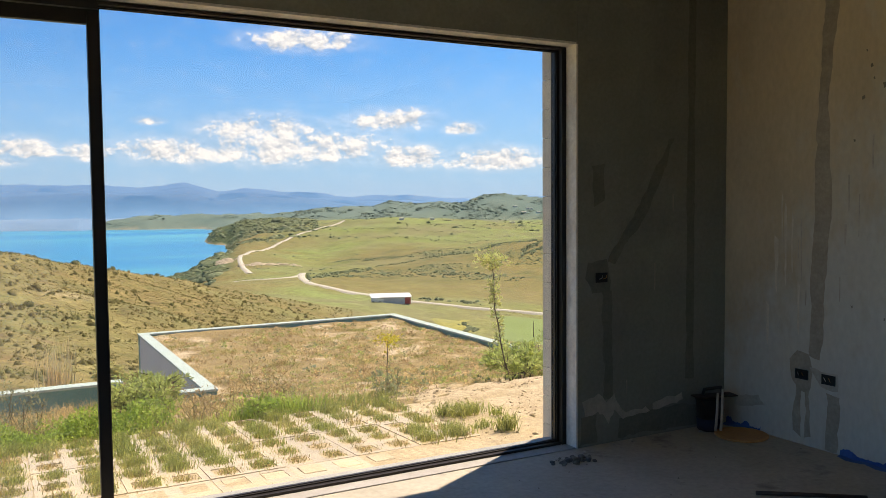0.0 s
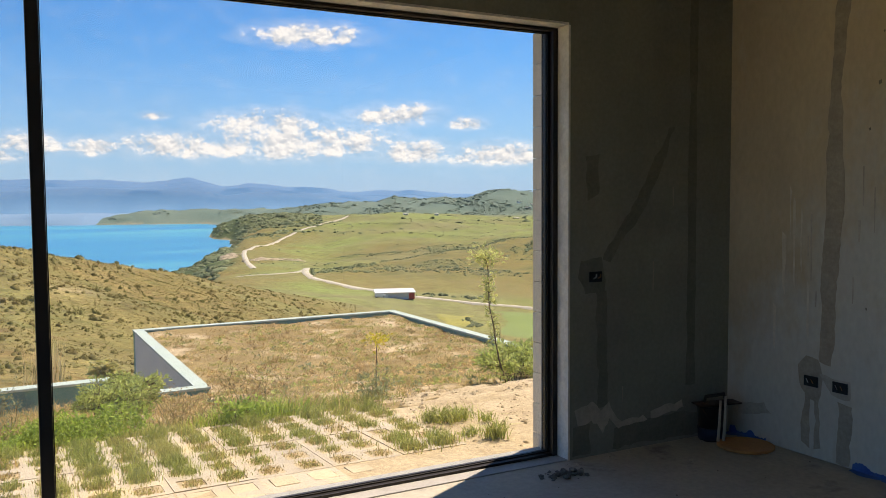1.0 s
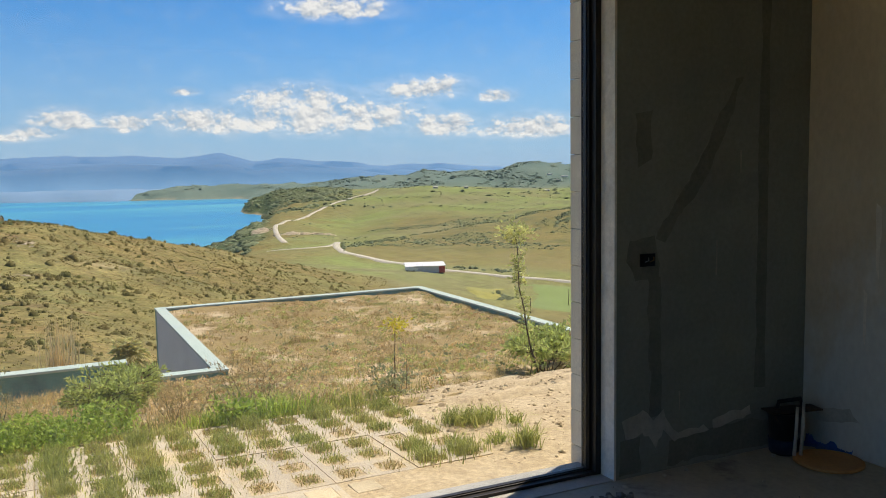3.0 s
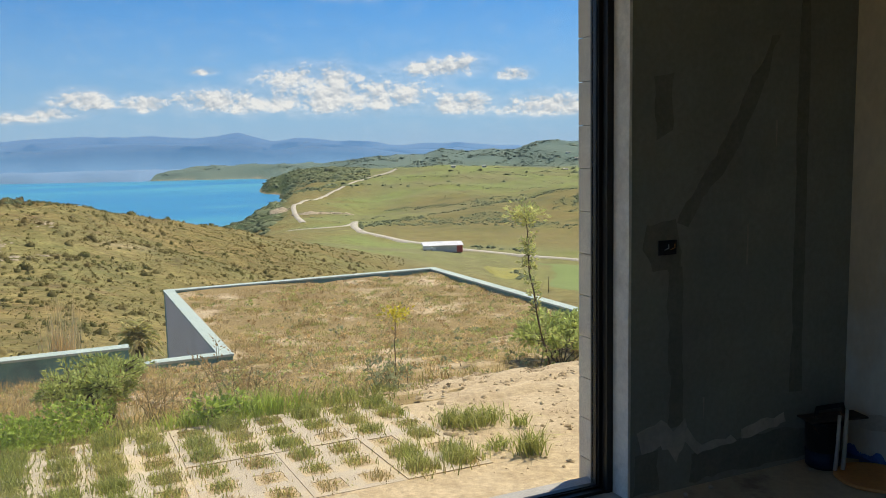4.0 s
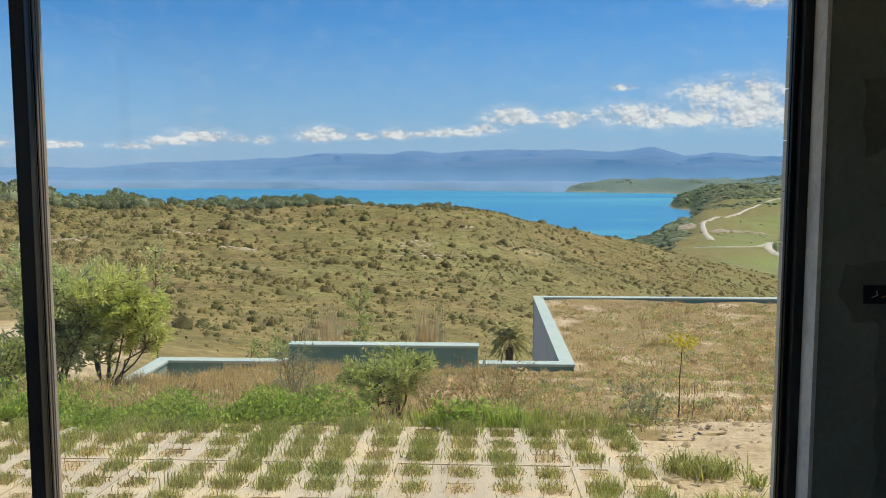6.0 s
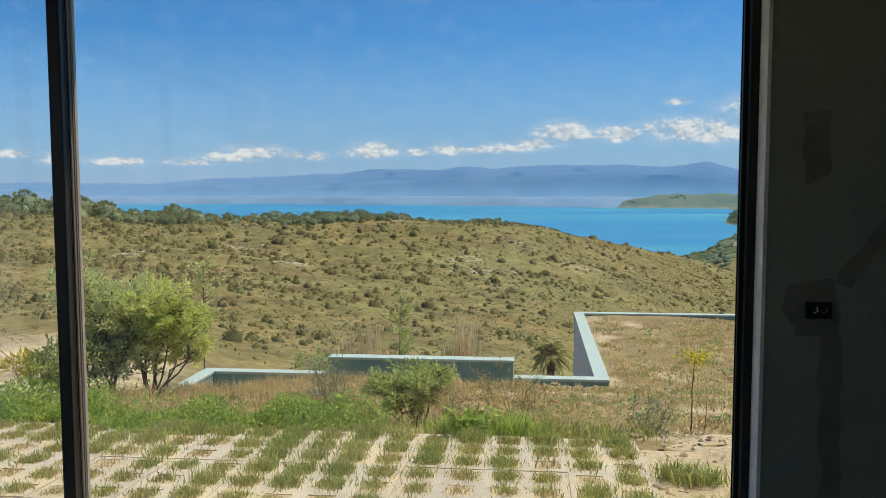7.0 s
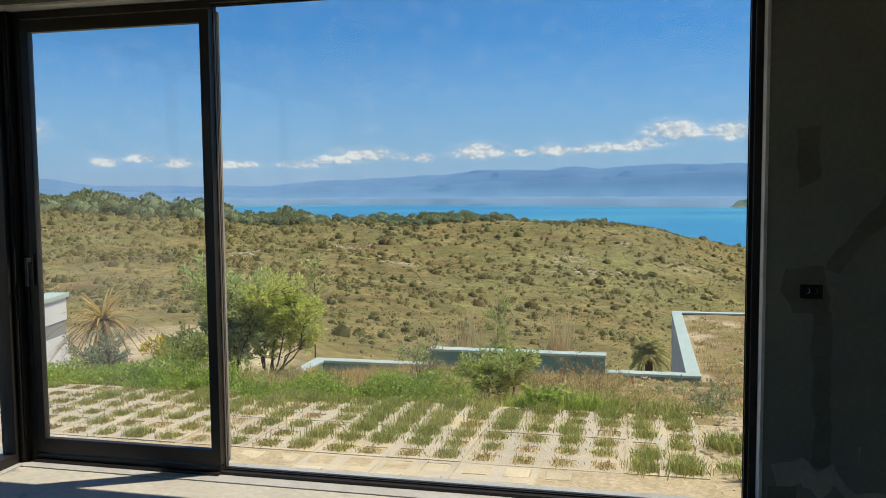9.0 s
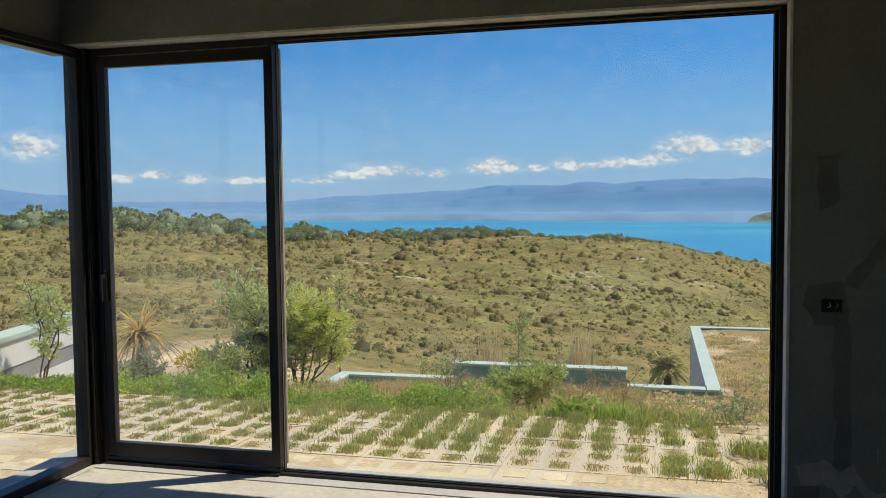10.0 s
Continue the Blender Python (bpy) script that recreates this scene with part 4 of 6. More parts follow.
        p = [bm.verts.new(q) for q in ((-w / 2 - 0.3, -3.3, 2.95), (w / 2 + 0.3, -3.3, 2.95), (w / 2 + 0.3, 3.3, 2.95), (-w / 2 - 0.3, 3.3, 2.95), (-w / 2 - 0.3, 0, 3.9), (w / 2 + 0.3, 0, 3.9))]
        for q in ((0, 1, 5, 4), (2, 3, 4, 5), (1, 2, 5), (3, 0, 4), (3, 2, 1, 0)):
            bm.faces.new([p[i] for i in q])
        part("roof", bm, M["track"], h)
        for xx in (-w / 4, w / 4):
            part("window", boxes((xx - 0.6, xx + 0.6, -3.06, -2.97, 1.0, 2.2)), M["dark"], h)
    # poles in the valley
    for az, d, hh in ((34.6, 330, 7), (32.0, 300, 6)):
        x, y = polar(az, d)
        solo("pole", tube(bmesh.new(), [(0, 0, -0.5), (0, 0, hh / 2), (0, 0, hh)], 0.16, 0.10), M["steel"], "thin dark service pole standing in a field", "pole", group="valley poles", at=(x, y, float(land_at(x, y))))

    # scrub of the near hill, woods on its crest and along the coast
    rng = np.random.RandomState(5)
    n = 31000
    az, d = rng.uniform(-56, 22, n), 30 + 270 * rng.uniform(0, 1, n) ** 0.8
    x, y = EYE0[0] + d * np.sin(np.radians(az)), EYE0[1] + d * np.cos(np.radians(az))
    keep = (0.4 * waves(x, y, 30, 41) + 0.25 * waves(x, y, 11, 42) > rng.uniform(-1.2, 1.9, n)) & ~((d < 34) & (az < -20))
    x, y, d = x[keep], y[keep], d[keep]
    size = np.minimum(rng.gamma(1.6, 0.165, len(x)) + 0.17, 1.4) * np.interp(az[keep], (-10, 6), (1.0, 0.7)) * np.interp(d, (30, 70, 125), (0.55, 0.8, 1.25))
    zz = land_at(x, y)
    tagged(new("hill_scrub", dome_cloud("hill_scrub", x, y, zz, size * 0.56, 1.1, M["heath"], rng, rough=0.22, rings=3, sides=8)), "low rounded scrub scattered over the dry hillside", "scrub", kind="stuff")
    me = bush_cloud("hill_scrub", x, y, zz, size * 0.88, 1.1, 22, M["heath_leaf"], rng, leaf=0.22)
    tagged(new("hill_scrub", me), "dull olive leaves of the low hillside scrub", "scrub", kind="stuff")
    # grass tussocks between the bushes
    for n, m, label in ((22000, "tussock", "pale dry grass tussocks over the hillside"), (16000, "heath_leaf", "dull green herbs between the hillside tussocks")):
        az, d = rng.uniform(-56, 24, n), 26 + 190 * rng.uniform(0, 1, n) ** 0.7
        x, y = EYE0[0] + d * np.sin(np.radians(az)), EYE0[1] + d * np.cos(np.radians(az))
        me = bush_cloud("tussocks", x, y, land_at(x, y), rng.uniform(0.08, 0.24, n) * np.interp(d, (30, 150), (0.8, 1.3)), 0.6, 5, M[m], rng, leaf=0.55)
        tagged(new("tussocks", me), label, "grass", kind="stuff")

    crest_top = lambda a: np.interp(a, (-56, -42, -40, -34, -31, -28, -25.5, -23.4, -21.5, -19.5, -15.3, -11.8, -8.3, -3.8, -1.5, 0), (4.6, 4.8, 5.4, 5.4, 4.4, 3.4, 2.6, 4.6, 2.2, 1.6, 2.5, 2.2, 1.5, 1.4, 0.9, 0.5))  # noqa: E731
    n = 440
    az = rng.uniform(-57, 1.0, n)
    az[:9] = -23.3 + 0.75 * rng.normal(size=9)              # one tall round group
    hd = np.interp(az, (-50, -30, -10, 0), (185, 165, 155, 165)) + rng.uniform(-6, 9, n)
    tall = crest_top(az) * rng.uniform(0.4, 1.15, n) * np.where(rng.uniform(0, 1, n) < 0.3, 1.0, 0.72)
    x, y = EYE0[0] + hd * np.sin(np.radians(az)), EYE0[1] + hd * np.cos(np.radians(az))
    me = bush_cloud("crest_wood", x, y, land_at(x, y), tall * 0.95, 1.15, 230, M["wood"], rng, leaf=0.135, skirt=1.1)
    # filler domes added in a darker green for the shade inside the crowns
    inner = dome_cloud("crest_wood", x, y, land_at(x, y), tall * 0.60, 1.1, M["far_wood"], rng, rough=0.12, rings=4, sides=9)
    tagged(new("crest_wood", inner), "dark filler domes added inside the thicket along the hill crest", "woods", kind="stuff")
    tagged(new("crest_wood", me), "dense dark evergreen thicket along the hill crest", "woods", kind="stuff")

    n = 30000
    az, d = rng.uniform(12.5, 38, n), np.where(rng.uniform(0, 1, n) < 0.5, rng.uniform(560, 1400, n), rng.uniform(1400, 2400, n))
    x, y = EYE0[0] + d * np.sin(np.radians(az)), EYE0[1] + d * np.cos(np.radians(az))
    z = land_at(x, y)
    coast = (d > 1150) & (az < 20.0) & (d < 2000)
    want = np.where(coast, 0.9, np.where(d > 2000, 0.0, np.where((d < 850) & (az > 20), 0.9, 0.10))) * (waves(x, y, 110, 51) > np.where(coast | (d > 2000), -0.7, 0.0))
    keep = (rng.uniform(0, 1, n) < want) & (z > -64)
    x, y, z, d = x[keep], y[keep], z[keep], d[keep]
    me = dome_cloud("far_wood", x, y, z, rng.gamma(2.2, 0.75, len(x)) * np.where(d > 2000, 1.3, np.where(d > 1100, 0.95, 0.30)) + 0.4, 0.6, M["far_wood"], rng, rings=3, sides=8)
    tagged(new("far_wood", me), "dark scrub woods on the coast and green hills", "woods", kind="stuff")
    n = 24000                                               # the last hills and the headland across the cove
    az, d = rng.uniform(3, 38, n), rng.uniform(2020, 2780, n)
    x, y = EYE0[0] + d * np.sin(np.radians(az)), EYE0[1] + d * np.cos(np.radians(az))
    z = land_at(x, y)
    keep = (z > -62) & (waves(x, y, 140, 52) + 0.6 * waves(x, y, 45, 53) > rng.uniform(-0.6, 1.8, n) + 0.5 * (az < 16))
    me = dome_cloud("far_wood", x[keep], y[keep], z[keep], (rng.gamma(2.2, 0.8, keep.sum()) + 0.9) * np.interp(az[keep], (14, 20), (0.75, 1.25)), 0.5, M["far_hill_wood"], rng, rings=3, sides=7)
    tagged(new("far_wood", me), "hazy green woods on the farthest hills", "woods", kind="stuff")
    n = 1500                                                # dark thickets along the near shore
    az, d = rng.uniform(9.5, 15.5, n), rng.uniform(640, 1150, n)
    x, y = EYE0[0] + d * np.sin(np.radians(az)), EYE0[1] + d * np.cos(np.radians(az))
    z = land_at(x, y)
    keep = (z > -67.5) & (z < -55) & (waves(x, y, 60, 54) > -0.4)
    me = dome_cloud("shore_thicket", x[keep], y[keep], z[keep], rng.gamma(2.2, 0.8, keep.sum()) + 0.8, 0.6, M["far_wood"], rng, rings=3, sides=8)
    tagged(new("shore_thicket", me), "dark thicket on the rocky shore", "thicket", kind="stuff")
    # hedge lines on the green hill
    pts = []
    for (a0, d0), (a1, d1), m in (((19.2, 575), (26.8, 739), 60), ((26.8, 739), (31.1, 761), 90), ((31.1, 761), (35, 825), 110), ((19.2, 640), (19.3, 510), 34), ((33.9, 700), (36, 740), 90), ((33.9, 720), (36, 770), 90), ((19.4, 600), (23, 640), 40), ((26, 425), (31, 415), 26), ((29, 340), (31, 330), 14), ((24, 1080), (33, 1010), 50), ((22.5, 1180), (30, 1130), 36), ((25, 1230), (32, 1180), 30)):
        t = rng.uniform(0, 1, m)
        pts.append(np.stack([a0 + (a1 - a0) * t, d0 + (d1 - d0) * t + rng.normal(size=m) * 4], 1))
    p = np.concatenate(pts)
    x, y = EYE0[0] + p[:, 1] * np.sin(np.radians(p[:, 0])), EYE0[1] + p[:, 1] * np.cos(np.radians(p[:, 0]))
    me = dome_cloud("hedge", x, y, land_at(x, y), rng.uniform(0.6, 1.6, len(x)), 0.8, M["far_wood"], rng, rings=3, sides=7)
    tagged(new("hedge", me), "dark hedge lines between green pastures", "hedge", kind="stuff")
    # pale rock scars on the near hill
    for az, d, s in ((-3.4, 112, 4.5), (-4.6, 122, 3.0), (-19.5, 120, 4.0), (-27, 110, 3.5), (-9, 150, 3.0), (-6, 158, 2.6), (-16, 105, 2.6), (-1.0, 140, 2.2)):
        m = 46
        a = az + rng.normal(size=m) * s / d * 30
        dd = d + rng.normal(size=m) * s * 0.55 + (a - az) * d / 57 * 0.7
        x, y = EYE0[0] + dd * np.sin(np.radians(a)), EYE0[1] + dd * np.cos(np.radians(a))
        me = dome_cloud("rock_outcrop", x, y, land_at(x, y) - 0.02, rng.uniform(0.12, 0.5, m), 0.4, M["rock"], rng, rough=0.2, rings=3, sides=7)
        tagged(new("rock_outcrop", me), "pale broken rock showing through the hillside", "rocks", group="rock outcrops", kind="stuff")


build_land()
build_mountains()

# ---- the room ----
XW, XE, YS, HC = -4.05, 1.30, -6.6, 3.0       # west glazing, east wall, south wall, ceiling
HEAD = 2.56                                   # underside of the lintels


def build_room():
    st = "structure"
    solo("floor", boxes((XW - 0.28, XE + 0.3, YS - 0.3, 0.0, -0.22, 0.0)), M["floor"], "bare dusty grey concrete screed floor", "floor", kind=st)
    solo("ceiling", boxes((XW - 0.35, XE + 0.3, YS - 0.3, 0.31, HC, HC + 0.25)), M["ceiling"], "rough plastered ceiling", "ceiling", kind=st)
    wn = solo("wall_north", boxes((0.0, XE + 0.3, 0.0, 0.345, -0.3, HC - 0.002), (XW - 0.02, -0.0005, 0.0, 0.345, HEAD, HC - 0.002)), M["plaster"], "unpainted grey cement plaster window wall with filled chases", "wall", kind=st)
    solo("wall_east", boxes((XE, XE + 0.3, YS - 0.3, -0.002, 0.0005, HC - 0.002)), M["plaster_east"], "unpainted sandy cement plaster wall with stains and drips", "wall", kind=st)
    solo("wall_south", boxes((XW - 0.3, XE - 0.002, YS - 0.3, YS, 0.0005, HC - 0.002)), M["plaster"], "plain cement plaster wall", "wall", kind=st)
    solo("wall_west", boxes((XW - 0.33, XW - 0.022, YS + 0.002, -5.9, 0.0005, HC - 0.002), (XW - 0.33, XW - 0.022, -5.898, 0.31, HEAD, HC - 0.002)), M["plaster"], "cement plaster wall over the side glazing", "wall", kind=st)
    # pale reveal lining round the opening
    solo("trim", boxes((-0.012, 0.0015, -0.004, 0.10, 0.0, HEAD - 0.012)), M["reveal"], "pale worn plaster reveal of the window opening", "reveal", kind=st)
    solo("trim", boxes((XW, -0.012, -0.004, 0.10, HEAD - 0.012, HEAD + 0.0015)), M["reveal"], "pale plaster head reveal of the window opening", "reveal", kind=st)
    # stone sill strips along both glazed sides
    solo("trim", boxes((XW + 0.10, 0.012, 0.002, 0.30, -0.2, 0.006)), M["sill"], "pale grey stone threshold strip under the window", "threshold", kind=st)
    solo("trim", boxes((XW - 0.28, XW + 0.098, -5.9, 0.30, -0.2, 0.006)), M["sill"], "pale grey stone threshold strip under the side window", "threshold", kind=st)
    # clad blocks of the outer jamb
    z = -0.10
    tile = bpy.data.meshes.new("cladding_block")
    bm = boxes((-0.006, 0.006, 0.213, 0.36, 0.002, 0.188), bevel=0.003)
    bm.to_mesh(tile)
    bm.free()
    tile.materials.append(M["clad"])
    while z < HEAD - 0.1:
        t = part("cladding_block", tile, None, wn)
        t.location = (-0.006, 0.0, z)
        z += 0.19
    return wn


def build_window_north():
    w = thing("window_1", "large bronze aluminium sliding window with a fixed pane", "window", kind="structure")
    F = M["frame"]
    y0, y1 = 0.10, 0.20
    top, bot = 2.545, 0.004
    part("frame_jamb", boxes((-0.045, -0.0125, y0, y1, bot, top), (-0.062, -0.045, y0 + 0.035, y1 - 0.02, bot, top), (-0.052, -0.0125, y1, y1 + 0.012, bot, top), bevel=0.0025), F, w)
    part("frame_head", boxes((XW + 0.13, -2.76, y0, y1, 2.505, top), (-2.7595, -0.046, y0, y1, 2.528, top), (-2.7595, -0.064, y0 + 0.035, y1 - 0.02, 2.520, 2.528), bevel=0.0025), F, w)
    part("frame_sill", boxes((XW + 0.13, -2.76, y0 + 0.004, y1, 0.006, 0.048), (-2.7595, -0.046, y0 + 0.004, y1, 0.006, 0.022), (-2.7595, -0.064, y0 + 0.035, y1 - 0.02, 0.022, 0.030), (XW + 0.13, -2.76, y0 - 0.025, y0 + 0.004, 0.006, 0.022), bevel=0.0025), F, w)
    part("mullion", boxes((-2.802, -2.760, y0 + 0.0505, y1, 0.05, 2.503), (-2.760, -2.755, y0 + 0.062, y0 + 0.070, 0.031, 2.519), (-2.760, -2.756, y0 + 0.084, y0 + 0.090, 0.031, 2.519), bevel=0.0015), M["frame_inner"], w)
    part("mullion_cover", boxes((-2.800, -2.7565, y1 + 0.0005, 0.222, 0.05, 2.503), bevel=0.003), M["frame_outer"], w, "outer cover of the mullion in a sunlit bronze tone")
    part("glass_pane", boxes((-2.7595, -0.055, 0.1515, 0.158, 0.026, 2.524)), M["glass"], w, "large fixed clear glass pane").visible_shadow = False
    part("gasket", boxes((-2.750, -0.0635, 0.1445, 0.1495, 0.0305, 0.034), (-2.750, -0.0635, 0.1445, 0.1495, 2.516, 2.5195), (-2.7550, -2.7505, 0.1445, 0.1495, 0.031, 2.519), (-0.068, -0.0635, 0.1445, 0.1495, 0.0345, 2.5155)), M["gasket"], w)
    sash = part("sash", boxes((-3.925, -3.865, y0 + 0.006, y0 + 0.05, 0.055, 2.50), bevel=0.003), F, w, "dark sliding sash")
    part("stile", boxes((-2.812, -2.7575, y0 + 0.004, y0 + 0.05, 0.055, 2.50), bevel=0.003), F, sash)
    part("top_rail", boxes((-3.866, -2.811, y0 + 0.008, y0 + 0.048, 2.432, 2.50), bevel=0.003), F, sash)
    part("bottom_rail", boxes((-3.866, -2.811, y0 + 0.008, y0 + 0.048, 0.055, 0.138), bevel=0.003), F, sash)
    part("glass_pane", boxes((-3.872, -2.806, y0 + 0.022, y0 + 0.030, 0.13, 2.44)), M["glass_dusty"], sash).visible_shadow = False
    bm = boxes((-3.905, -3.885, y0 - 0.012, y0 + 0.006, 1.02, 1.20), bevel=0.004)
    box(bm, -3.902, -3.888, y0 - 0.046, y0 - 0.010, 1.155, 1.18, bevel=0.004)
    box(bm, -3.903, -3.887, y0 - 0.052, y0 - 0.038, 1.02, 1.18, bevel=0.005)
    part("handle", bm, M["dark"], sash, "black pull handle")
    post = part("corner_post", boxes((XW - 0.045, -3.955, 0.06, 0.225, 0.004, 2.545), (-3.955, -3.918, 0.10, 0.20, 0.004, 2.545), bevel=0.003), F, w)
    part("cover_strip", boxes((-3.985, -3.965, 0.048, 0.0605, 0.02, 2.54), bevel=0.002), F, post)


def build_window_west():
    w = thing("window_2", "tall bronze aluminium side window meeting the corner post", "window", kind="structure")
    F = M["frame"]
    x0, x1 = XW - 0.03, XW + 0.06
    part("frame_sill", boxes((x0, x1, -5.9, 0.06, 0.006, 0.062), bevel=0.0025), F, w)
    part("frame_head", boxes((x0, x1, -5.9, 0.06, 2.51, 2.545), (x0 + 0.02, x1 - 0.03, -5.9, 0.06, 2.49, 2.51), bevel=0.0025), F, w)
    part("frame_jamb", boxes((x0, x1, 0.018, 0.0595, 0.062, 2.51), bevel=0.0025), F, w)
    part("frame_jamb", boxes((x0, x1, -5.898, -5.84, 0.062, 2.51), bevel=0.0025), F, w)
    for a in (-1.62, -3.6):
        part("mullion", boxes((x0 + 0.01, x1 - 0.01, a, a + 0.06, 0.062, 2.49), bevel=0.0025), F, w)
    for a, b in ((-5.84, -3.6), (-3.54, -1.62), (-1.56, 0.018)):
        part("glass_pane", boxes((XW + 0.006, XW + 0.014, a - 0.004, b + 0.004, 0.055, 2.50)), M["glass_dusty"], w).visible_shadow = False


def ragged(name, outline, plane, off, depth, material, parent, rng, jitter=0.012, label=""):
    """A filled mortar patch with an uneven edge on a wall. outline: (u, z) corners; plane 'y' (u is x) or 'x' (u is y)."""
    pts, wob = [], [0.0, 0.0]
    for (u0, z0), (u1, z1) in zip(outline, outline[1:] + outline[:1]):
        n = max(2, int(math.hypot(u1 - u0, z1 - z0) / 0.035))
        for k in range(n):
            t = k / n
            wob = [0.75 * q + rng.normal() * jitter * 0.42 for q in wob]
            pts.append((u0 + (u1 - u0) * t + wob[0], z0 + (z1 - z0) * t + wob[1]))
    bm = bmesh.new()
    to = (lambda u, z, e: (u, off + e, z)) if plane == "y" else (lambda u, z, e: (off + e, u, z))
    front = [bm.verts.new(to(u, z, -depth)) for u, z in pts]
    back = [bm.verts.new(to(u, z, 0.002)) for u, z in pts]
    bm.faces.new(front)
    for i in range(len(pts)):
        j = (i + 1) % len(pts)
        bm.faces.new((front[i], front[j], back[j], back[i]))
    bmesh.ops.recalc_face_normals(bm, faces=bm.faces[:])
    return part(name, bm, material, parent, label)


def wall_box(name, label, cx, cz, w, h, plane, off, group):
    """A recessed black wiring box with a rim, inner mount and wire ends."""
    t = thing(name, label, "socket box", (cx, off, cz) if plane == "y" else (off, cx, cz), group=group, rz=0 if plane == "y" else -90)
    r = boxes((-w / 2, w / 2, -0.004, 0.003, h / 2 - 0.006, h / 2), (-w / 2, w / 2, -0.004, 0.003, -h / 2, -h / 2 + 0.006),
              (-w / 2, -w / 2 + 0.006, -0.004, 0.003, -h / 2 + 0.006, h / 2 - 0.006), (w / 2 - 0.006, w / 2, -0.004, 0.003, -h / 2 + 0.006, h / 2 - 0.006))
    part("rim", r, M["dark"], t)
    back = part("back", boxes((-w / 2 + 0.006, w / 2 - 0.006, -0.0035, 0.002, -h / 2 + 0.006, h / 2 - 0.006)), M["dark"], t)
    for k, m in ((-0.2, "white_paint"), (0.15, "orange")):
        part("wire", tube(bmesh.new(), [(k * w, -0.003, -0.01), (k * w + 0.01, -0.02, 0.0), (k * w + 0.004, -0.026, 0.016)], 0.002, 0.002, 5), M[m], back)
    return t


def membrane(y0, long_, rng):
    """A crumpled strip of sheet turned up along the foot of the east wall."""
    v, f, n = [], [], 60
    for i in range(n + 1):
        y = y0 - long_ * i / n
        h = 0.022 + 0.028 * max(0, math.sin(i * 0.21 + 0.6)) + rng.normal() * 0.003
        o = 0.006 + 0.02 * abs(math.sin(i * 0.17)) + rng.normal() * 0.002
        v += [(XE - 0.03 - o * 1.6, y, 0.002), (XE - 0.008 - o * 0.4, y, 0.006), (XE - 0.004, y, h)]
    for i in range(n):
        for k in range(2):
            a = i * 3 + k
            f.append((a, a + 3, a + 4, a + 1))
    tagged(new("membrane_strip", mesh_from("membrane_strip", v, f, M["blue"])), "crumpled blue waterproof membrane along the wall foot", "membrane", group="membrane strips")


def build_room_things(wn):
    rng = np.random.RandomState(12)
    we = bpy.data.objects["wall_east"]
    # filled chases and patches of the window wall
    ragged("mortar_patch", [(0.76, 1.99), (0.81, 2.01), (0.72, 1.78), (0.60, 1.52), (0.42, 1.30), (0.30, 1.16), (0.24, 1.18), (0.36, 1.36), (0.52, 1.56), (0.66, 1.82)], "y", 0.0, 0.0014, M["mortar"], wn, rng, label="dark diagonal filled chase")
    ragged("mortar_patch", [(0.09, 1.18), (0.24, 1.20), (0.28, 1.06), (0.26, 0.99), (0.12, 0.98), (0.07, 1.08)], "y", 0.0, 0.0012, M["mortar"], wn, rng)
    ragged("mortar_patch", [(0.20, 0.99), (0.28, 0.99), (0.30, 0.30), (0.21, 0.30)], "y", 0.0, 0.0012, M["mortar"], wn, rng)
    ragged("mortar_patch", [(0.930, 2.98), (1.005, 2.98), (0.995, 1.5), (1.005, 0.35), (0.925, 0.35), (0.935, 1.6)], "y", 0.0, 0.0016, M["mortar"], wn, rng, jitter=0.006, label="dark vertical filled chase")
    ragged("mortar_patch", [(0.12, 1.80), (0.21, 1.82), (0.22, 1.58), (0.14, 1.54)], "y", 0.0, 0.0010, M["mortar"], wn, rng)
    ragged("filler_patch", [(0.03, 0.30), (0.16, 0.34), (0.22, 0.27), (0.30, 0.33), (0.36, 0.22), (0.60, 0.21), (0.62, 0.16), (0.36, 0.15), (0.31, 0.20), (0.24, 0.12), (0.15, 0.23), (0.05, 0.20)], "y", 0.0, 0.0014, M["gypsum"], wn, rng, jitter=0.02, label="pale filler smears")
    ragged("filler_patch", [(0.62, 0.20), (0.90, 0.25), (0.91, 0.21), (0.64, 0.155)], "y", 0.0, 0.0013, M["gypsum"], wn, rng, jitter=0.018)
    ragged("mortar_patch", [(0.03, 0.19), (0.15, 0.21), (0.16, 0.02), (0.03, 0.01)], "y", 0.0, 0.0019, M["mortar"], wn, rng)
    ragged("mortar_patch", [(0.33, 0.145), (0.92, 0.19), (1.24, 0.10), (1.24, 0.01), (0.33, 0.01)], "y", 0.0, 0.0013, M["mortar"], wn, rng)
    # the east wall
    ragged("mortar_patch", [(-0.78, 2.98), (-0.88, 2.98), (-0.81, 2.2), (-0.84, 1.6), (-0.79, 0.75), (-0.77, 0.56), (-0.69, 0.58), (-0.72, 1.7), (-0.745, 2.3)], "x", XE, 0.0014, M["mortar_sandy"], we, rng, jitter=0.010, label="dark vertical filled chase")
    ragged("mortar_patch", [(-0.55, 0.54), (-0.60, 0.60), (-0.68, 0.60), (-0.72, 0.50), (-0.70, 0.40), (-0.71, 0.06), (-0.66, 0.04), (-0.655, 0.36), (-0.635, 0.36), (-0.64, 0.05), (-0.59, 0.08), (-0.60, 0.38), (-0.57, 0.44)], "x", XE, 0.0012, M["mortar_sandy"], we, rng, jitter=0.015)
    ragged("filler_patch", [(-0.70, 0.51), (-0.90, 0.505), (-0.905, 0.40), (-0.78, 0.39), (-0.75, 0.44)], "x", XE, 0.0015, M["gypsum"], we, rng)
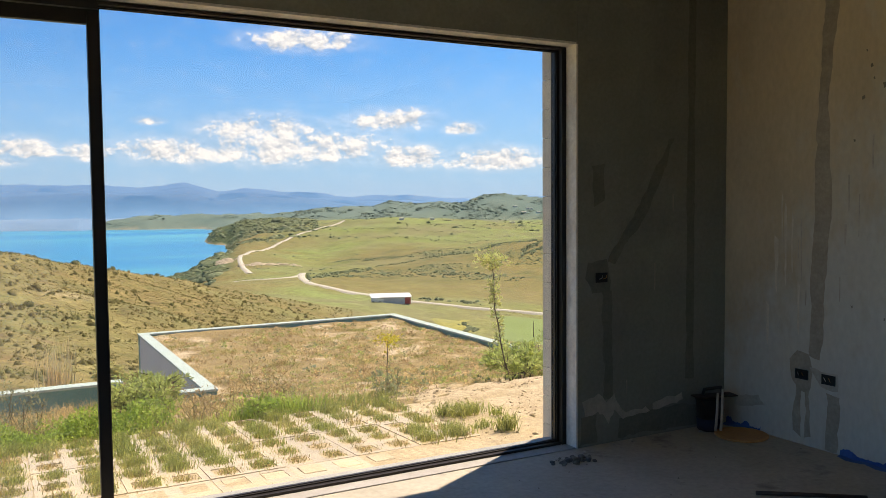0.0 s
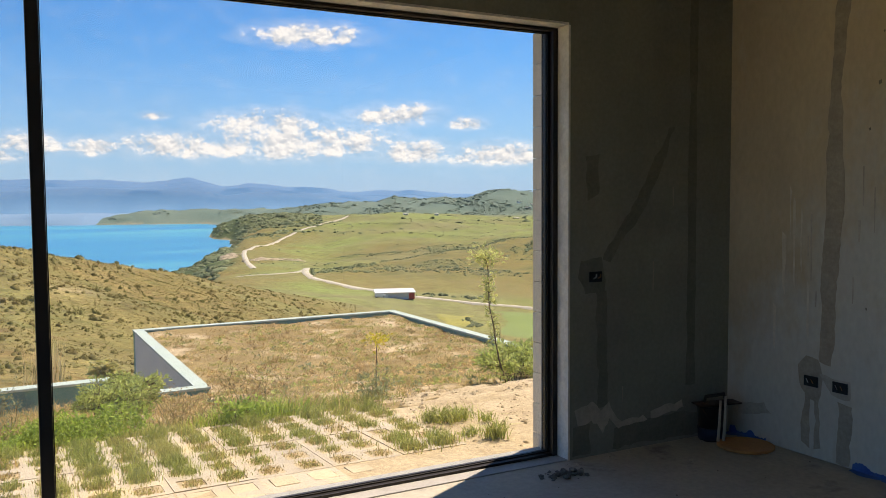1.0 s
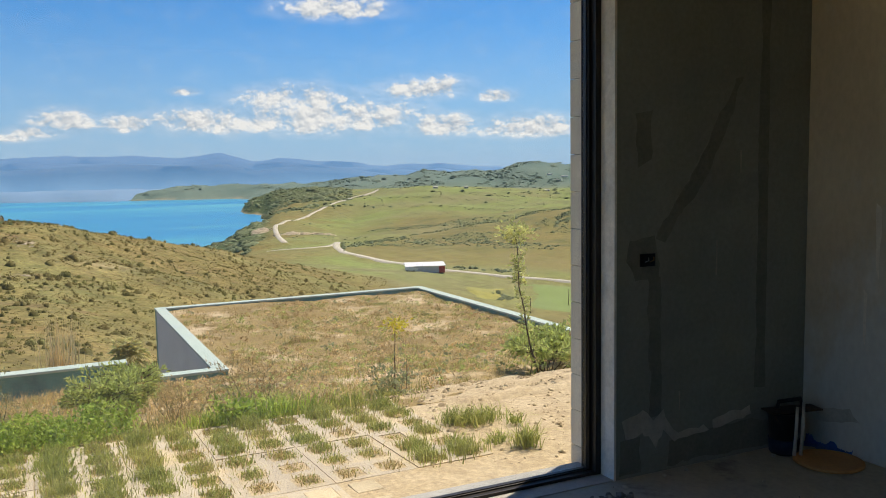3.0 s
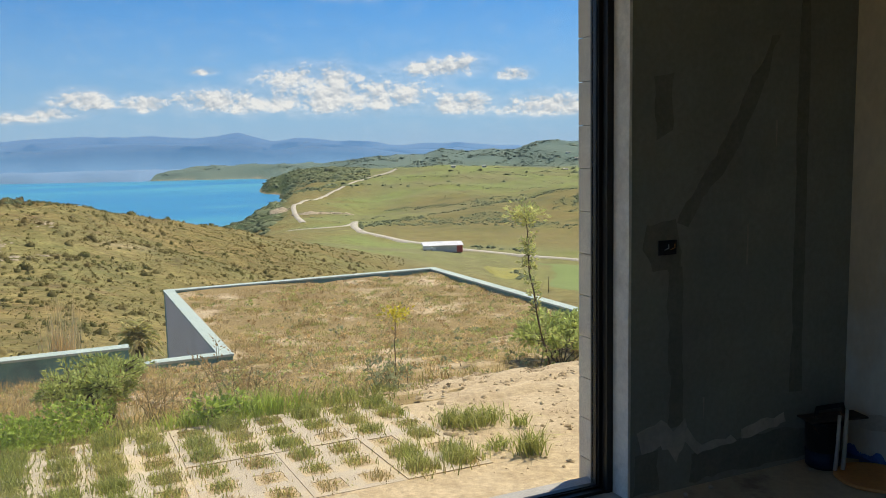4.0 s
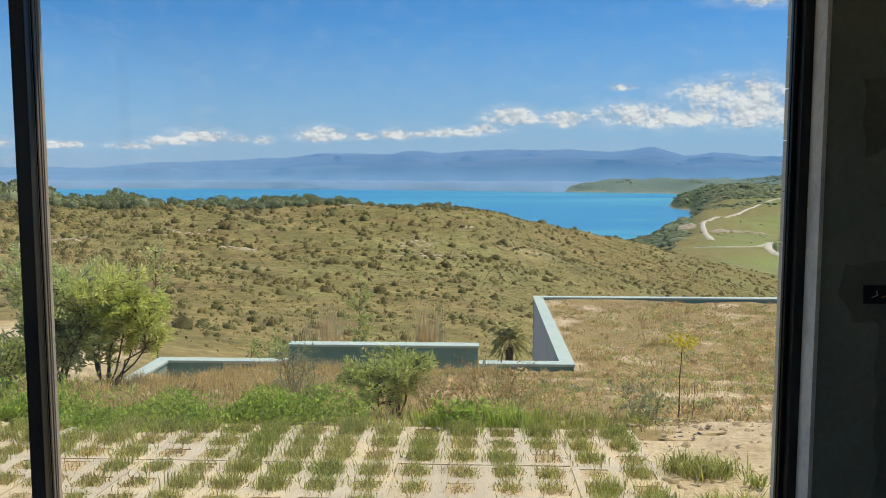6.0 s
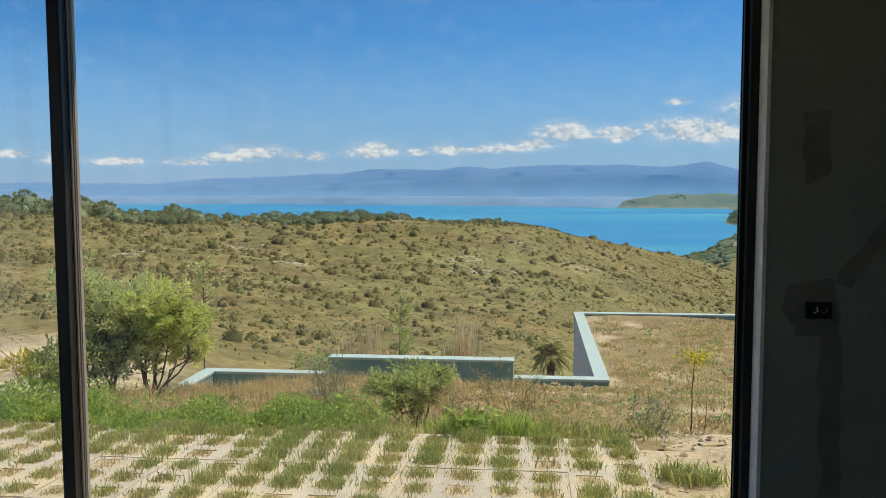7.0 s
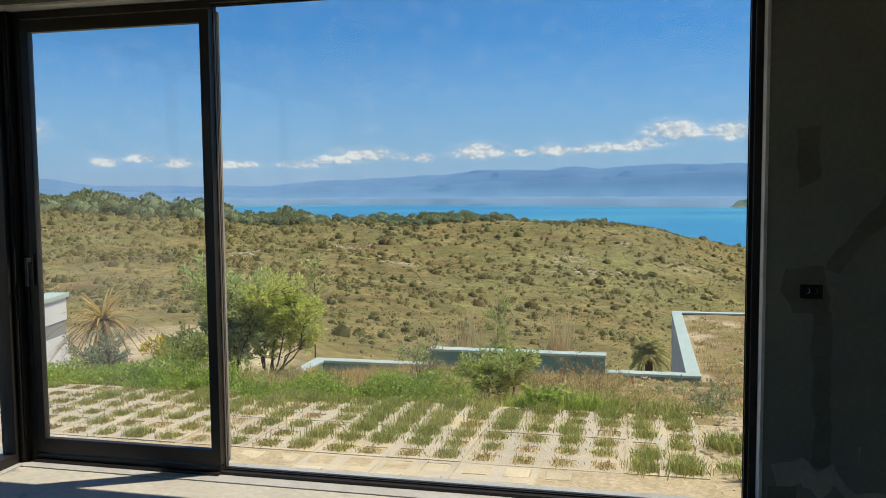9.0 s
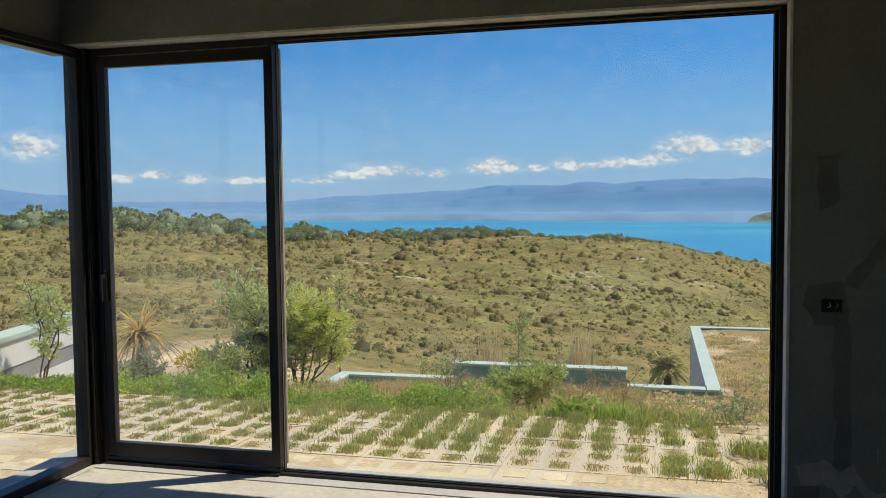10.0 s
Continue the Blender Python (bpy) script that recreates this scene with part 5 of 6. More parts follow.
    ragged("mortar_patch", [(-0.82, 0.37), (-0.92, 0.37), (-0.90, 0.03), (-0.84, 0.03)], "x", XE, 0.0012, M["mortar_sandy"], we, rng, jitter=0.018)
    ragged("filler_patch", [(-0.08, 0.20), (-0.30, 0.24), (-0.36, 0.19), (-0.10, 0.14)], "x", XE, 0.0012, M["gypsum"], we, rng, jitter=0.018)
    for y, z0, z1 in ((-0.62, 1.05, 1.45), (-0.60, 1.2, 1.32), (-0.95, 1.5, 1.72), (-0.93, 1.3, 1.42), (-1.02, 1.35, 1.6), (-0.9, 0.95, 1.1), (-1.1, 1.75, 1.95), (-0.66, 0.9, 1.0)):
        ragged("drip_mark", [(y, z1), (y - 0.010, z1), (y - 0.008, z0), (y - 0.002, z0)], "x", XE, 0.0009, M["gypsum"], we, rng, jitter=0.003)
    for y, z, s in ((-1.08, 2.36, 0.022), (-1.16, 2.24, 0.03), (-1.03, 2.18, 0.022), (-1.20, 2.19, 0.016), (-0.98, 1.93, 0.016), (-1.10, 2.28, 0.014), (-1.05, 2.45, 0.012), (-0.98, 0.93, 0.012), (-1.19, 0.88, 0.014), (-1.21, 0.86, 0.010)):
        ragged("spot", [(y, z), (y - s * 0.7, z + s * 0.2), (y - s * 0.8, z - s * 0.7), (y - s * 0.1, z - s)], "x", XE, 0.001, M["mortar"], we, rng, jitter=0.003)
    for y, z0, z1, w in ((-0.42, 0.95, 1.34, 0.03), (-0.50, 1.0, 1.55, 0.016), (-0.55, 1.1, 1.5, 0.012), (-0.47, 1.3, 1.62, 0.012), (-0.36, 0.6, 0.9, 0.022), (-0.60, 0.7, 1.05, 0.02)):
        ragged("drip_mark", [(y, z1), (y - w, z1 - 0.03), (y - w * 0.8, z0), (y - w * 0.2, z0 + 0.05)], "x", XE, 0.0008, M["plaster_wash"], we, rng, jitter=0.004)
    for x, z0, z1 in ((0.64, 0.98, 1.16), (0.80, 1.5, 1.62), (0.40, 0.30, 0.40)):
        ragged("drip_mark", [(x, z1), (x + 0.010, z1), (x + 0.008, z0), (x + 0.002, z0)], "y", 0.0, 0.0008, M["mortar_sandy"], wn, rng, jitter=0.003)
    wall_box("switch_box", "empty black wiring box in dark mortar", 0.19, 1.085, 0.092, 0.062, "y", -0.003, "wiring boxes")
    wall_box("socket_box", "black wiring box with loose wires in pale filler", -0.645, 0.455, 0.095, 0.062, "x", XE - 0.003, "wiring boxes")
    wall_box("socket_box", "black wiring box with loose wires in pale filler", -0.84, 0.452, 0.095, 0.062, "x", XE - 0.0045, "wiring boxes")

    # blue membrane turned up along the foot of the wall
    for y0, long_ in ((-0.93, 0.62), (-0.03, 0.30)):
        membrane(y0, long_, rng)

    # round lid, bucket, sticks, bar, rubble
    lid = thing("lid", "round orange-brown lid lying flat on the screed", "lid", (1.115, -0.325, 0.0))
    part("disc", lathe(bmesh.new(), [(0.165, 0.001), (0.172, 0.006), (0.172, 0.016), (0.160, 0.019), (0.150, 0.015), (0.02, 0.015)], 40), M["orange"], lid)
    b = thing("bucket", "dark paint-smeared builder's bucket in the corner", "bucket", (1.045, -0.10, 0.0))
    shell = part("shell", lathe(bmesh.new(), [(0.066, 0.0), (0.070, 0.004), (0.084, 0.215), (0.089, 0.215), (0.089, 0.228), (0.081, 0.228), (0.066, 0.02)], 28), M["dark"], b)
    part("band", lathe(bmesh.new(), [(0.0725, 0.012), (0.0755, 0.012), (0.0800, 0.085), (0.0770, 0.085)], 28), M["dull_blue"], shell, "dull blue lower band")
    bail = part("bail_handle", tube(bmesh.new(), [(0.089 * math.cos(a), -0.02 - 0.03 * math.sin(a), 0.215 - 0.06 * math.sin(a)) for a in np.linspace(0, math.pi, 14)], 0.003, 0.003, 6), M["steel"], b)
    part("grip", tube(bmesh.new(), [(-0.03, -0.049, 0.158), (0, -0.050, 0.155), (0.03, -0.049, 0.158)], 0.007, 0.007, 8), M["white_paint"], bail)
    for dx, dy, tx, ty, h in ((-0.036, -0.070, -0.015, -0.092, 0.275), (0.0, -0.082, 0.022, -0.100, 0.30)):
        solo("paint_stick", tube(bmesh.new(), [(1.045 + dx, -0.10 + dy - 0.03, 0.02), (1.045 + (dx + tx) / 2, -0.10 + (dy + ty) / 2 - 0.02, h / 2), (1.045 + tx, -0.10 + ty - 0.005, h)], 0.010, 0.008, 8), M["gypsum"], "white paint-spattered stick leaning on the bucket", "stick", group="sticks by the bucket")
    tr = thing("plastering_float", "dark plastering float resting on the bucket rim", "trowel", (1.07, -0.105, 0.2295), rz=-14)
    part("blade", boxes((-0.13, 0.17, -0.055, 0.055, 0.0, 0.010), bevel=0.003), M["steel"], tr)
    grip = part("grip", tube(bmesh.new(), [(-0.07, 0, 0.010), (-0.06, 0, 0.052), (0.07, 0, 0.060), (0.085, 0, 0.010)], 0.012, 0.012, 8), M["dark"], tr)
    for cx in (-0.07, 0.085):
        part("collar", boxes((cx - 0.015, cx + 0.015, -0.014, 0.014, 0.0105, 0.018), bevel=0.002), M["steel"], grip)
    solo("steel_bar", tube(bmesh.new(), [(0.30, -1.15, 0.012), (0.5, -1.30, 0.012), (0.74, -1.49, 0.012)], 0.011, 0.011, 8), M["steel"], "dark steel bar lying on the floor", "bar")

    def stone(r, seed):
        bm = bmesh.new()
        bmesh.ops.create_icosphere(bm, subdivisions=1, radius=r)
        q = np.random.RandomState(seed)
        for v in bm.verts:
            v.co *= q.uniform(0.65, 1.25)
            v.co.z *= 0.65
        return bm
    for i in range(46):
        r = float(rng.uniform(0.006, 0.024))
        x, y = -0.2 + rng.normal() * 0.060, -0.20 + rng.normal() * 0.035
        ob = solo("rubble_piece", stone(r, i), M["rubble"], "broken mortar crumb on the screed", "rubble", group="rubble by the window", at=(x, y, r * 0.5))
        ob.rotation_euler = (0, 0, float(rng.uniform(0, 6)))
    v, f = [], []
    for i in range(260):
        x, y, r = rng.uniform(-3.9, 1.25), rng.uniform(-5.9, -0.03), rng.uniform(0.0015, 0.006) * (1.8 if rng.uniform() < 0.1 else 1)
        b0 = len(v)
        v += [(x + r * math.cos(a), y + r * math.sin(a), 0.0) for a in (0.2, 1.8, 3.3, 4.9)] + [(x, y, r)]
        f += [(b0 + k, b0 + (k + 1) % 4, b0 + 4) for k in range(4)]
    tagged(new("floor_grit", mesh_from("floor_grit", v, f, M["rubble"])), "loose grit and mortar crumbs on the floor", "grit", kind="stuff")
    for x, y in ((0.62, -0.36), (0.95, -0.12), (0.25, -0.07), (0.40, -0.06), (-0.02, -0.10)):
        r = float(rng.uniform(0.012, 0.022))
        solo("rubble_piece", stone(r, int(rng.randint(999))), M["gypsum"], "pale plaster crumb on the screed", "rubble", group="plaster crumbs", at=(x, y, r * 0.5))


WALL_N = build_room()
build_window_north()
build_window_west()

# ---- the garden terrace ----
def terrace_z(x, y):
    return np.interp(y, (-6, 0.3, 2.55, 3.9, 12, 14, 30), (-0.10, -0.10, -0.1956, -0.59, -2.13, -2.14, -2.05))


def ground_z(x, y):
    """Garden surface with small unevenness."""
    x, y = np.asarray(x, float), np.asarray(y, float)
    soft = smooth(y, 2.6, 3.2)
    return terrace_z(x, y) - 0.004 * (1 - soft) + soft * (0.04 * waves(x, y, 2.2, 71) + 0.015 * waves(x, y, 0.6, 72)) - 0.28 * smooth(-x, 4.8, 6.6) * smooth(y, 6.5, 9.5) - 1.3 * smooth(-x, 7.0, 7.7) * smooth(y, 7.2, 8.6)


def build_terrace():
    def sheet(name, x0, x1, y0, y1, step, material, label, inside=None):
        xs, ys = np.linspace(x0, x1, int((x1 - x0) / step) + 2), np.linspace(y0, y1, int((y1 - y0) / step) + 2)
        X, Y = np.meshgrid(xs, ys, indexing="ij")
        Z = ground_z(X, Y)
        n, k = X.shape
        f = []
        for i in range(n - 1):
            for j in range(k - 1):
                f.append((i * k + j, (i + 1) * k + j, (i + 1) * k + j + 1, i * k + j + 1))
        tagged(new(name, mesh_from(name, np.stack([X, Y, Z], -1).reshape(-1, 3), f, material, smooth=True)), label, "ground", kind="structure")
    sheet("garden_ground", -7.0, 8.0, 2.3, 12.1, 0.14, M["soil"], "dry grassy garden soil sloping to the parapet")
    sheet("garden_ground", 0.45, 8.05, 12.1, 20.05, 0.19, M["soil"], "dry planted roof soil inside the parapet")
    sheet("garden_ground", -13.0, -7.0, 2.3, 11.0, 0.2, M["sand"], "sandy drive behind the green verge")
    sheet("sandy_ground", -13.0, 9.5, -14.5, 2.3, 0.15, M["sand"], "bare sandy soil round the paving")
    # tongue of bare sand over the slope
    rng = np.random.RandomState(3)
    xs, ys = np.linspace(0, 1, 40), np.linspace(0, 1, 26)
    v = []
    for a in xs:
        for b in ys:
            x = -0.45 + 5.5 * a + 0.15 * math.sin(7 * b)
            y = 2.02 + (1.15 * min(1, a * 2.2) + 0.78 + 0.14 * math.sin(9 * a) + 0.08 * math.sin(23 * a)) * b
            lump = 0.012 * math.sin(a * 31 + b * 17) + 0.01 * math.sin(a * 61 - b * 29) + rng.normal() * 0.008
            edge = min(1, 9 * b, 3 * (1 - b), 6 * a, 6 * (1 - a))
            v.append((x, y, float(ground_z(x, y)) - 0.03 + edge * (0.055 + lump)))
    f = [(i * 26 + j, (i + 1) * 26 + j, (i + 1) * 26 + j + 1, i * 26 + j + 1) for i in range(39) for j in range(25)]
    tagged(new("sand_bank", mesh_from("sand_bank", v, f, M["sand"], smooth=True)), "loose heap of pale sand beside the paving", "sand")
    # clods on the sand
    n = 3200
    x, y = rng.uniform(-0.3, 4.5, n), 0.7 + 3.3 * rng.uniform(0, 1, n) ** 0.7
    bed = ground_z(x, y) + 0.03 * smooth(y, 2.1, 2.4)
    me = dome_cloud("sand_clods", x, y, bed, rng.gamma(1.4, 0.0045, n) + 0.003, 0.75, M["sand"], rng, rough=0.25, rings=3, sides=6)
    tagged(new("sand_clods", me), "dry clods and stones on the sand", "clods", kind="stuff")


def parapet(name, label, x0, x1, y0, y1, z, down, cap=0.17, faces="white_wall", group="garden parapets"):
    """A low wall with a painted coping cap that oversails it."""
    t = thing(name, label, "parapet wall", ((x0 + x1) / 2, (y0 + y1) / 2, z - down), group=group)
    hx, hy = (x1 - x0) / 2, (y1 - y0) / 2
    part("wall", boxes((-hx + 0.02, hx - 0.02, -hy + 0.02, hy - 0.02, 0, down - cap)), M[faces], t)
    part("coping", boxes((-hx, hx, -hy, hy, down - cap + 0.001, down), bevel=0.008), M["teal"], t, "pale teal painted coping")
    return t


def build_parapets():
    z = -2.0
    W = 0.27
    parapet("parapet_wall", "white parapet of the lower roof with a pale teal coping", 0.30, 0.30 + W, 12.02 + W, 20.0, z, 3.2, cap=0.05)
    parapet("parapet_wall", "far parapet of the planted roof with a pale teal coping", 0.30, 8.25, 20.0, 20.0 + W, z, 3.2, cap=0.045, faces="teal_dark")
    parapet("parapet_wall", "side parapet of the planted roof with a pale teal coping", 7.98, 8.25, 6.5, 20.0, z, 3.2, cap=0.045, faces="teal_dark")
    parapet("parapet_wall", "low teal garden wall below the dry lawn", -1.17, 0.30 + W, 12.02, 12.02 + W, z, 3.0, cap=0.05, faces="teal_dark")
    parapet("parapet_wall", "raised teal garden wall with a pale coping", -4.65, -1.171, 11.96, 12.26, -1.665, 3.0, cap=0.045, faces="teal_dark")
    parapet("parapet_wall", "low teal garden wall running to the drive", -7.16, -4.651, 12.02, 12.02 + W, z, 3.0, cap=0.05, faces="teal_dark")
    parapet("parapet_wall", "low teal garden wall along the drive", -7.16, -7.16 + W, 7.0, 12.02, z + 0.001, 3.0, cap=0.05, faces="teal_dark")
    # neighbouring white wall with a grey band
    t = thing("boundary_wall", "white rendered wall with a grey band and teal coping", "boundary wall", (-10.0, 6.0, -2.48), rz=14)
    part("wall", boxes((-0.15, 0.15, -4.0, 3.0, 0, 1.46)), M["white_wall"], t)
    part("band", boxes((-0.135, 0.135, -3.99, 2.99, 1.461, 1.72)), M["grey_wall"], t, "recessed grey band")
    part("wall", boxes((-0.15, 0.15, -4.0, 3.0, 1.721, 2.12)), M["white_wall"], t)
    part("coping", boxes((-0.19, 0.19, -4.04, 3.04, 2.121, 2.2), bevel=0.008), M["teal"], t, "pale teal coping")
    # low block of the lower house by the drive
    b = thing("lower_block", "low pale plinth beside the sandy drive", "plinth", (-7.9, 9.6, -2.95))
    part("body", boxes((-0.5, 0.5, -0.35, 0.35, 0, 0.55), bevel=0.02), M["white_wall"], b)
    part("top", boxes((-0.54, 0.54, -0.39, 0.39, 0.551, 0.6), bevel=0.01), M["teal"], b)


# paving of open concrete units, 2 x 3 cells each
UX, UY, X0, Y0 = 0.488, 0.785, -0.142, 0.175


def build_paving():
    pav = thing("pavement", "open concrete grid paving with grass and yellow infill", "paving", kind="structure")
    gx = [0.003, 0.044, 0.200, 0.288, 0.444, 0.485]
    gy = [0.004, 0.05, 0.212, 0.312, 0.473, 0.572, 0.735, 0.781]
    bm = bmesh.new()
    top = {}
    for i, x in enumerate(gx):
        for j, y in enumerate(gy):
            top[i, j] = bm.verts.new((x, y, 0))
    hole = lambda i, j: i in (1, 3) and j in (1, 3, 5)  # noqa: E731
    faces = [bm.faces.new((top[i, j], top[i + 1, j], top[i + 1, j + 1], top[i, j + 1])) for i in range(5) for j in range(7) if not hole(i, j)]
    edges = [e for e in bm.edges if len(e.link_faces) == 1]
    r = bmesh.ops.extrude_edge_only(bm, edges=edges)
    for g in r["geom"]:
        if isinstance(g, bmesh.types.BMVert):
            g.co.z -= 0.07
    bmesh.ops.recalc_face_normals(bm, faces=bm.faces[:])
    unit = bpy.data.meshes.new("paver")
    bm.to_mesh(unit)
    bm.free()
    unit.materials.append(M["paver"])
    fill = bpy.data.meshes.new("infill_block")
    bm = boxes((0.004, 0.152, 0.004, 0.158, -0.05, 0.0), bevel=0.006)
    bm.to_mesh(fill)
    bm.free()
    fill.materials.append(M["infill"])
    rng = np.random.RandomState(8)
    grass_cells, nfill = [], 0
    for r in range(-4, 3):
        for c in range(0, 21):
            x, y = X0 - (c + 1) * UX, Y0 + r * UY
            if r < 0 and x + UX > -4.3:
                continue
            u = part("paver", unit, None, pav)
            z = float(terrace_z(x, y))
            u.location = (x, y, z + rng.normal() * 0.002)
            u.rotation_euler = (math.atan(-0.0425) if y > 0.1 else 0, rng.normal() * 0.004, rng.normal() * 0.003)
            for i in (0, 1):
                for j in (0, 1, 2):
                    cx, cy = x + gx[1 + 2 * i], y + gy[1 + 2 * j]
                    if r >= 1 or (r < 0 and x < -6.2):
                        grass_cells.append((cx + 0.078, cy + 0.081))
                    elif nfill < 290 and x > -8.2:
                        b = part("infill_block", fill, None, pav)
                        b.location = (cx, cy, float(terrace_z(cx, cy + 0.08)) - 0.006 + rng.normal() * 0.006)
                        b.rotation_euler = (rng.normal() * 0.025, rng.normal() * 0.025, rng.normal() * 0.03)
                        nfill += 1
    return grass_cells


build_terrace()
build_parapets()
GRASS_CELLS = build_paving()

# ---- plants ----
def grow(rng, base, tip, bends=6, wob=0.06, jit=0.02):
    """A slightly crooked line from base to tip."""
    b, t = np.array(base, float), np.array(tip, float)
    s = np.linspace(0, 1, bends)[:, None]
    p = b + (t - b) * s + np.sin(s * np.pi) * rng.normal(size=3) * wob * np.linalg.norm(t - b)
    p[1:-1] += rng.normal(size=(bends - 2, 3)) * jit * np.linalg.norm(t - b)
    return p


def leafy(rng, lines, per, length, width, spread=0.06, start=0.45, lift=0.5):
    """Leaves that stand out from twig lines: positions, directions, lengths, widths."""
    pos, way = [], []
    for ln in lines:
        seg = np.linspace(start, 1.0, per)
        idx = seg * (len(ln) - 1)
        i = np.minimum(idx.astype(int), len(ln) - 2)
        fr = (idx - i)[:, None]
        p = ln[i] * (1 - fr) + ln[i + 1] * fr
        d = ln[-1] - ln[0]
        d = d / (np.linalg.norm(d) + 1e-9)
        o = rng.normal(size=(per, 3))
        o -= (o @ d)[:, None] * d
        o /= np.linalg.norm(o, axis=1)[:, None] + 1e-9
        pos.append(p + o * spread * rng.uniform(0, 0.4, (per, 1)))
        way.append(o + d * rng.uniform(0.3, 1.3, (per, 1)) + np.array([0, 0, lift * 0.3]))
    pos, way = np.concatenate(pos), np.concatenate(way)
    n = len(pos)
    return pos, way, length * rng.uniform(0.65, 1.2, n), width * rng.uniform(0.7, 1.2, n)


def bush(name, label, category, at, height, radius, leaf, stem_mat, seed, stems=6, twigs=10, per=14, length=0.10, width=0.022,
         lean=(0, 0), low=0.35, start=0.35, flat=1.0, stem_r=0.014, group="", twig=1.0):
    """A branching bush: stems from one foot, twigs from the stems, leaves along the twigs."""
    rng = np.random.RandomState(seed)
    t = thing(name, label, category, at, group=group)
    bm, lines = bmesh.new(), []
    for k in range(stems):
        a = 2 * math.pi * k / stems + rng.uniform(-0.4, 0.4)
        r = radius * rng.uniform(0.35, 0.8)
        hh = height * rng.uniform(0.62, 0.9)
        tip = (math.cos(a) * r + lean[0], math.sin(a) * r + lean[1], hh)
        s = grow(rng, (math.cos(a) * 0.02, math.sin(a) * 0.02, -0.03), tip, 7, 0.10)
        tube(bm, s, stem_r, stem_r * 0.45, 6)
        for j in range(twigs):
            u = rng.uniform(low, 1.0) * 6
            i = min(int(u), 5)
            p = s[i] + (s[i + 1] - s[i]) * (u - i)
            th, ph = rng.uniform(0, 2 * math.pi), rng.uniform(-0.1, 1.0)
            ln = radius * twig * rng.uniform(0.28, 0.62)
            q = p + np.array([math.cos(th) * ln, math.sin(th) * ln, ph * ln * 1.1 * flat])
            w = grow(rng, p, q, 5, 0.08)
            tube(bm, w, stem_r * 0.42, stem_r * 0.15, 4)
            lines.append(w)
    part("stems", bm, stem_mat, t)
    pos, way, ln, wd = leafy(rng, lines, per, length, width, start=start)
    part("leaves", leaf_mesh("leaves", pos, way, ln, wd, leaf, rng), None, t)
    return t


def sapling(name, label, at, tip, leaf, seed, per=60, length=0.05, width=0.022, start=0.35, stem=0.009, twigs=0, twig=0.1, top=0, category="sapling", clump=0.05):
    """A thin young tree: one stem with short twigs and leaf clusters."""
    rng = np.random.RandomState(seed)
    t = thing(name, label, category, at)
    bm = bmesh.new()
    s = grow(rng, (0, 0, -0.04), tip, 9, 0.025, 0.004)
    tube(bm, s, stem, stem * 0.45, 6)
    lines = []
    for j in range(twigs):
        u = rng.uniform(start, 1.0) * 8
        i = min(int(u), 7)
        p = s[i] + (s[i + 1] - s[i]) * (u - i)
        th = rng.uniform(0, 2 * math.pi)
        ln = twig * rng.uniform(0.5, 1.2)
        w = grow(rng, p, p + np.array([math.cos(th) * ln, math.sin(th) * ln, ln * rng.uniform(0.1, 0.9)]), 4, 0.06)
        tube(bm, w, stem * 0.35, stem * 0.15, 4)
        lines.append(w)
    part("stem", bm, M["bark"], t)
    sets = [leafy(rng, lines, max(3, per // max(1, twigs)), length, width, start=0.2)] if lines else []
    if not lines:
        sets.append(leafy(rng, [s], per, length, width, start=start, spread=clump))
    if top:
        c = s[-1] + rng.normal(size=(top, 3)) * np.array([1, 1, 0.55]) * clump * 1.1
        sets.append((c, c - s[-1] + rng.normal(size=(top, 3)) * 0.05 + np.array([0, 0, 0.03]), length * rng.uniform(0.7, 1.2, top), width * rng.uniform(0.8, 1.2, top)))
    pos, way, ln, wd = (np.concatenate([q[k] for q in sets]) for k in range(4))
    part("leaves", leaf_mesh("leaves", pos, way, ln, wd, leaf, rng), None, t)
    return t


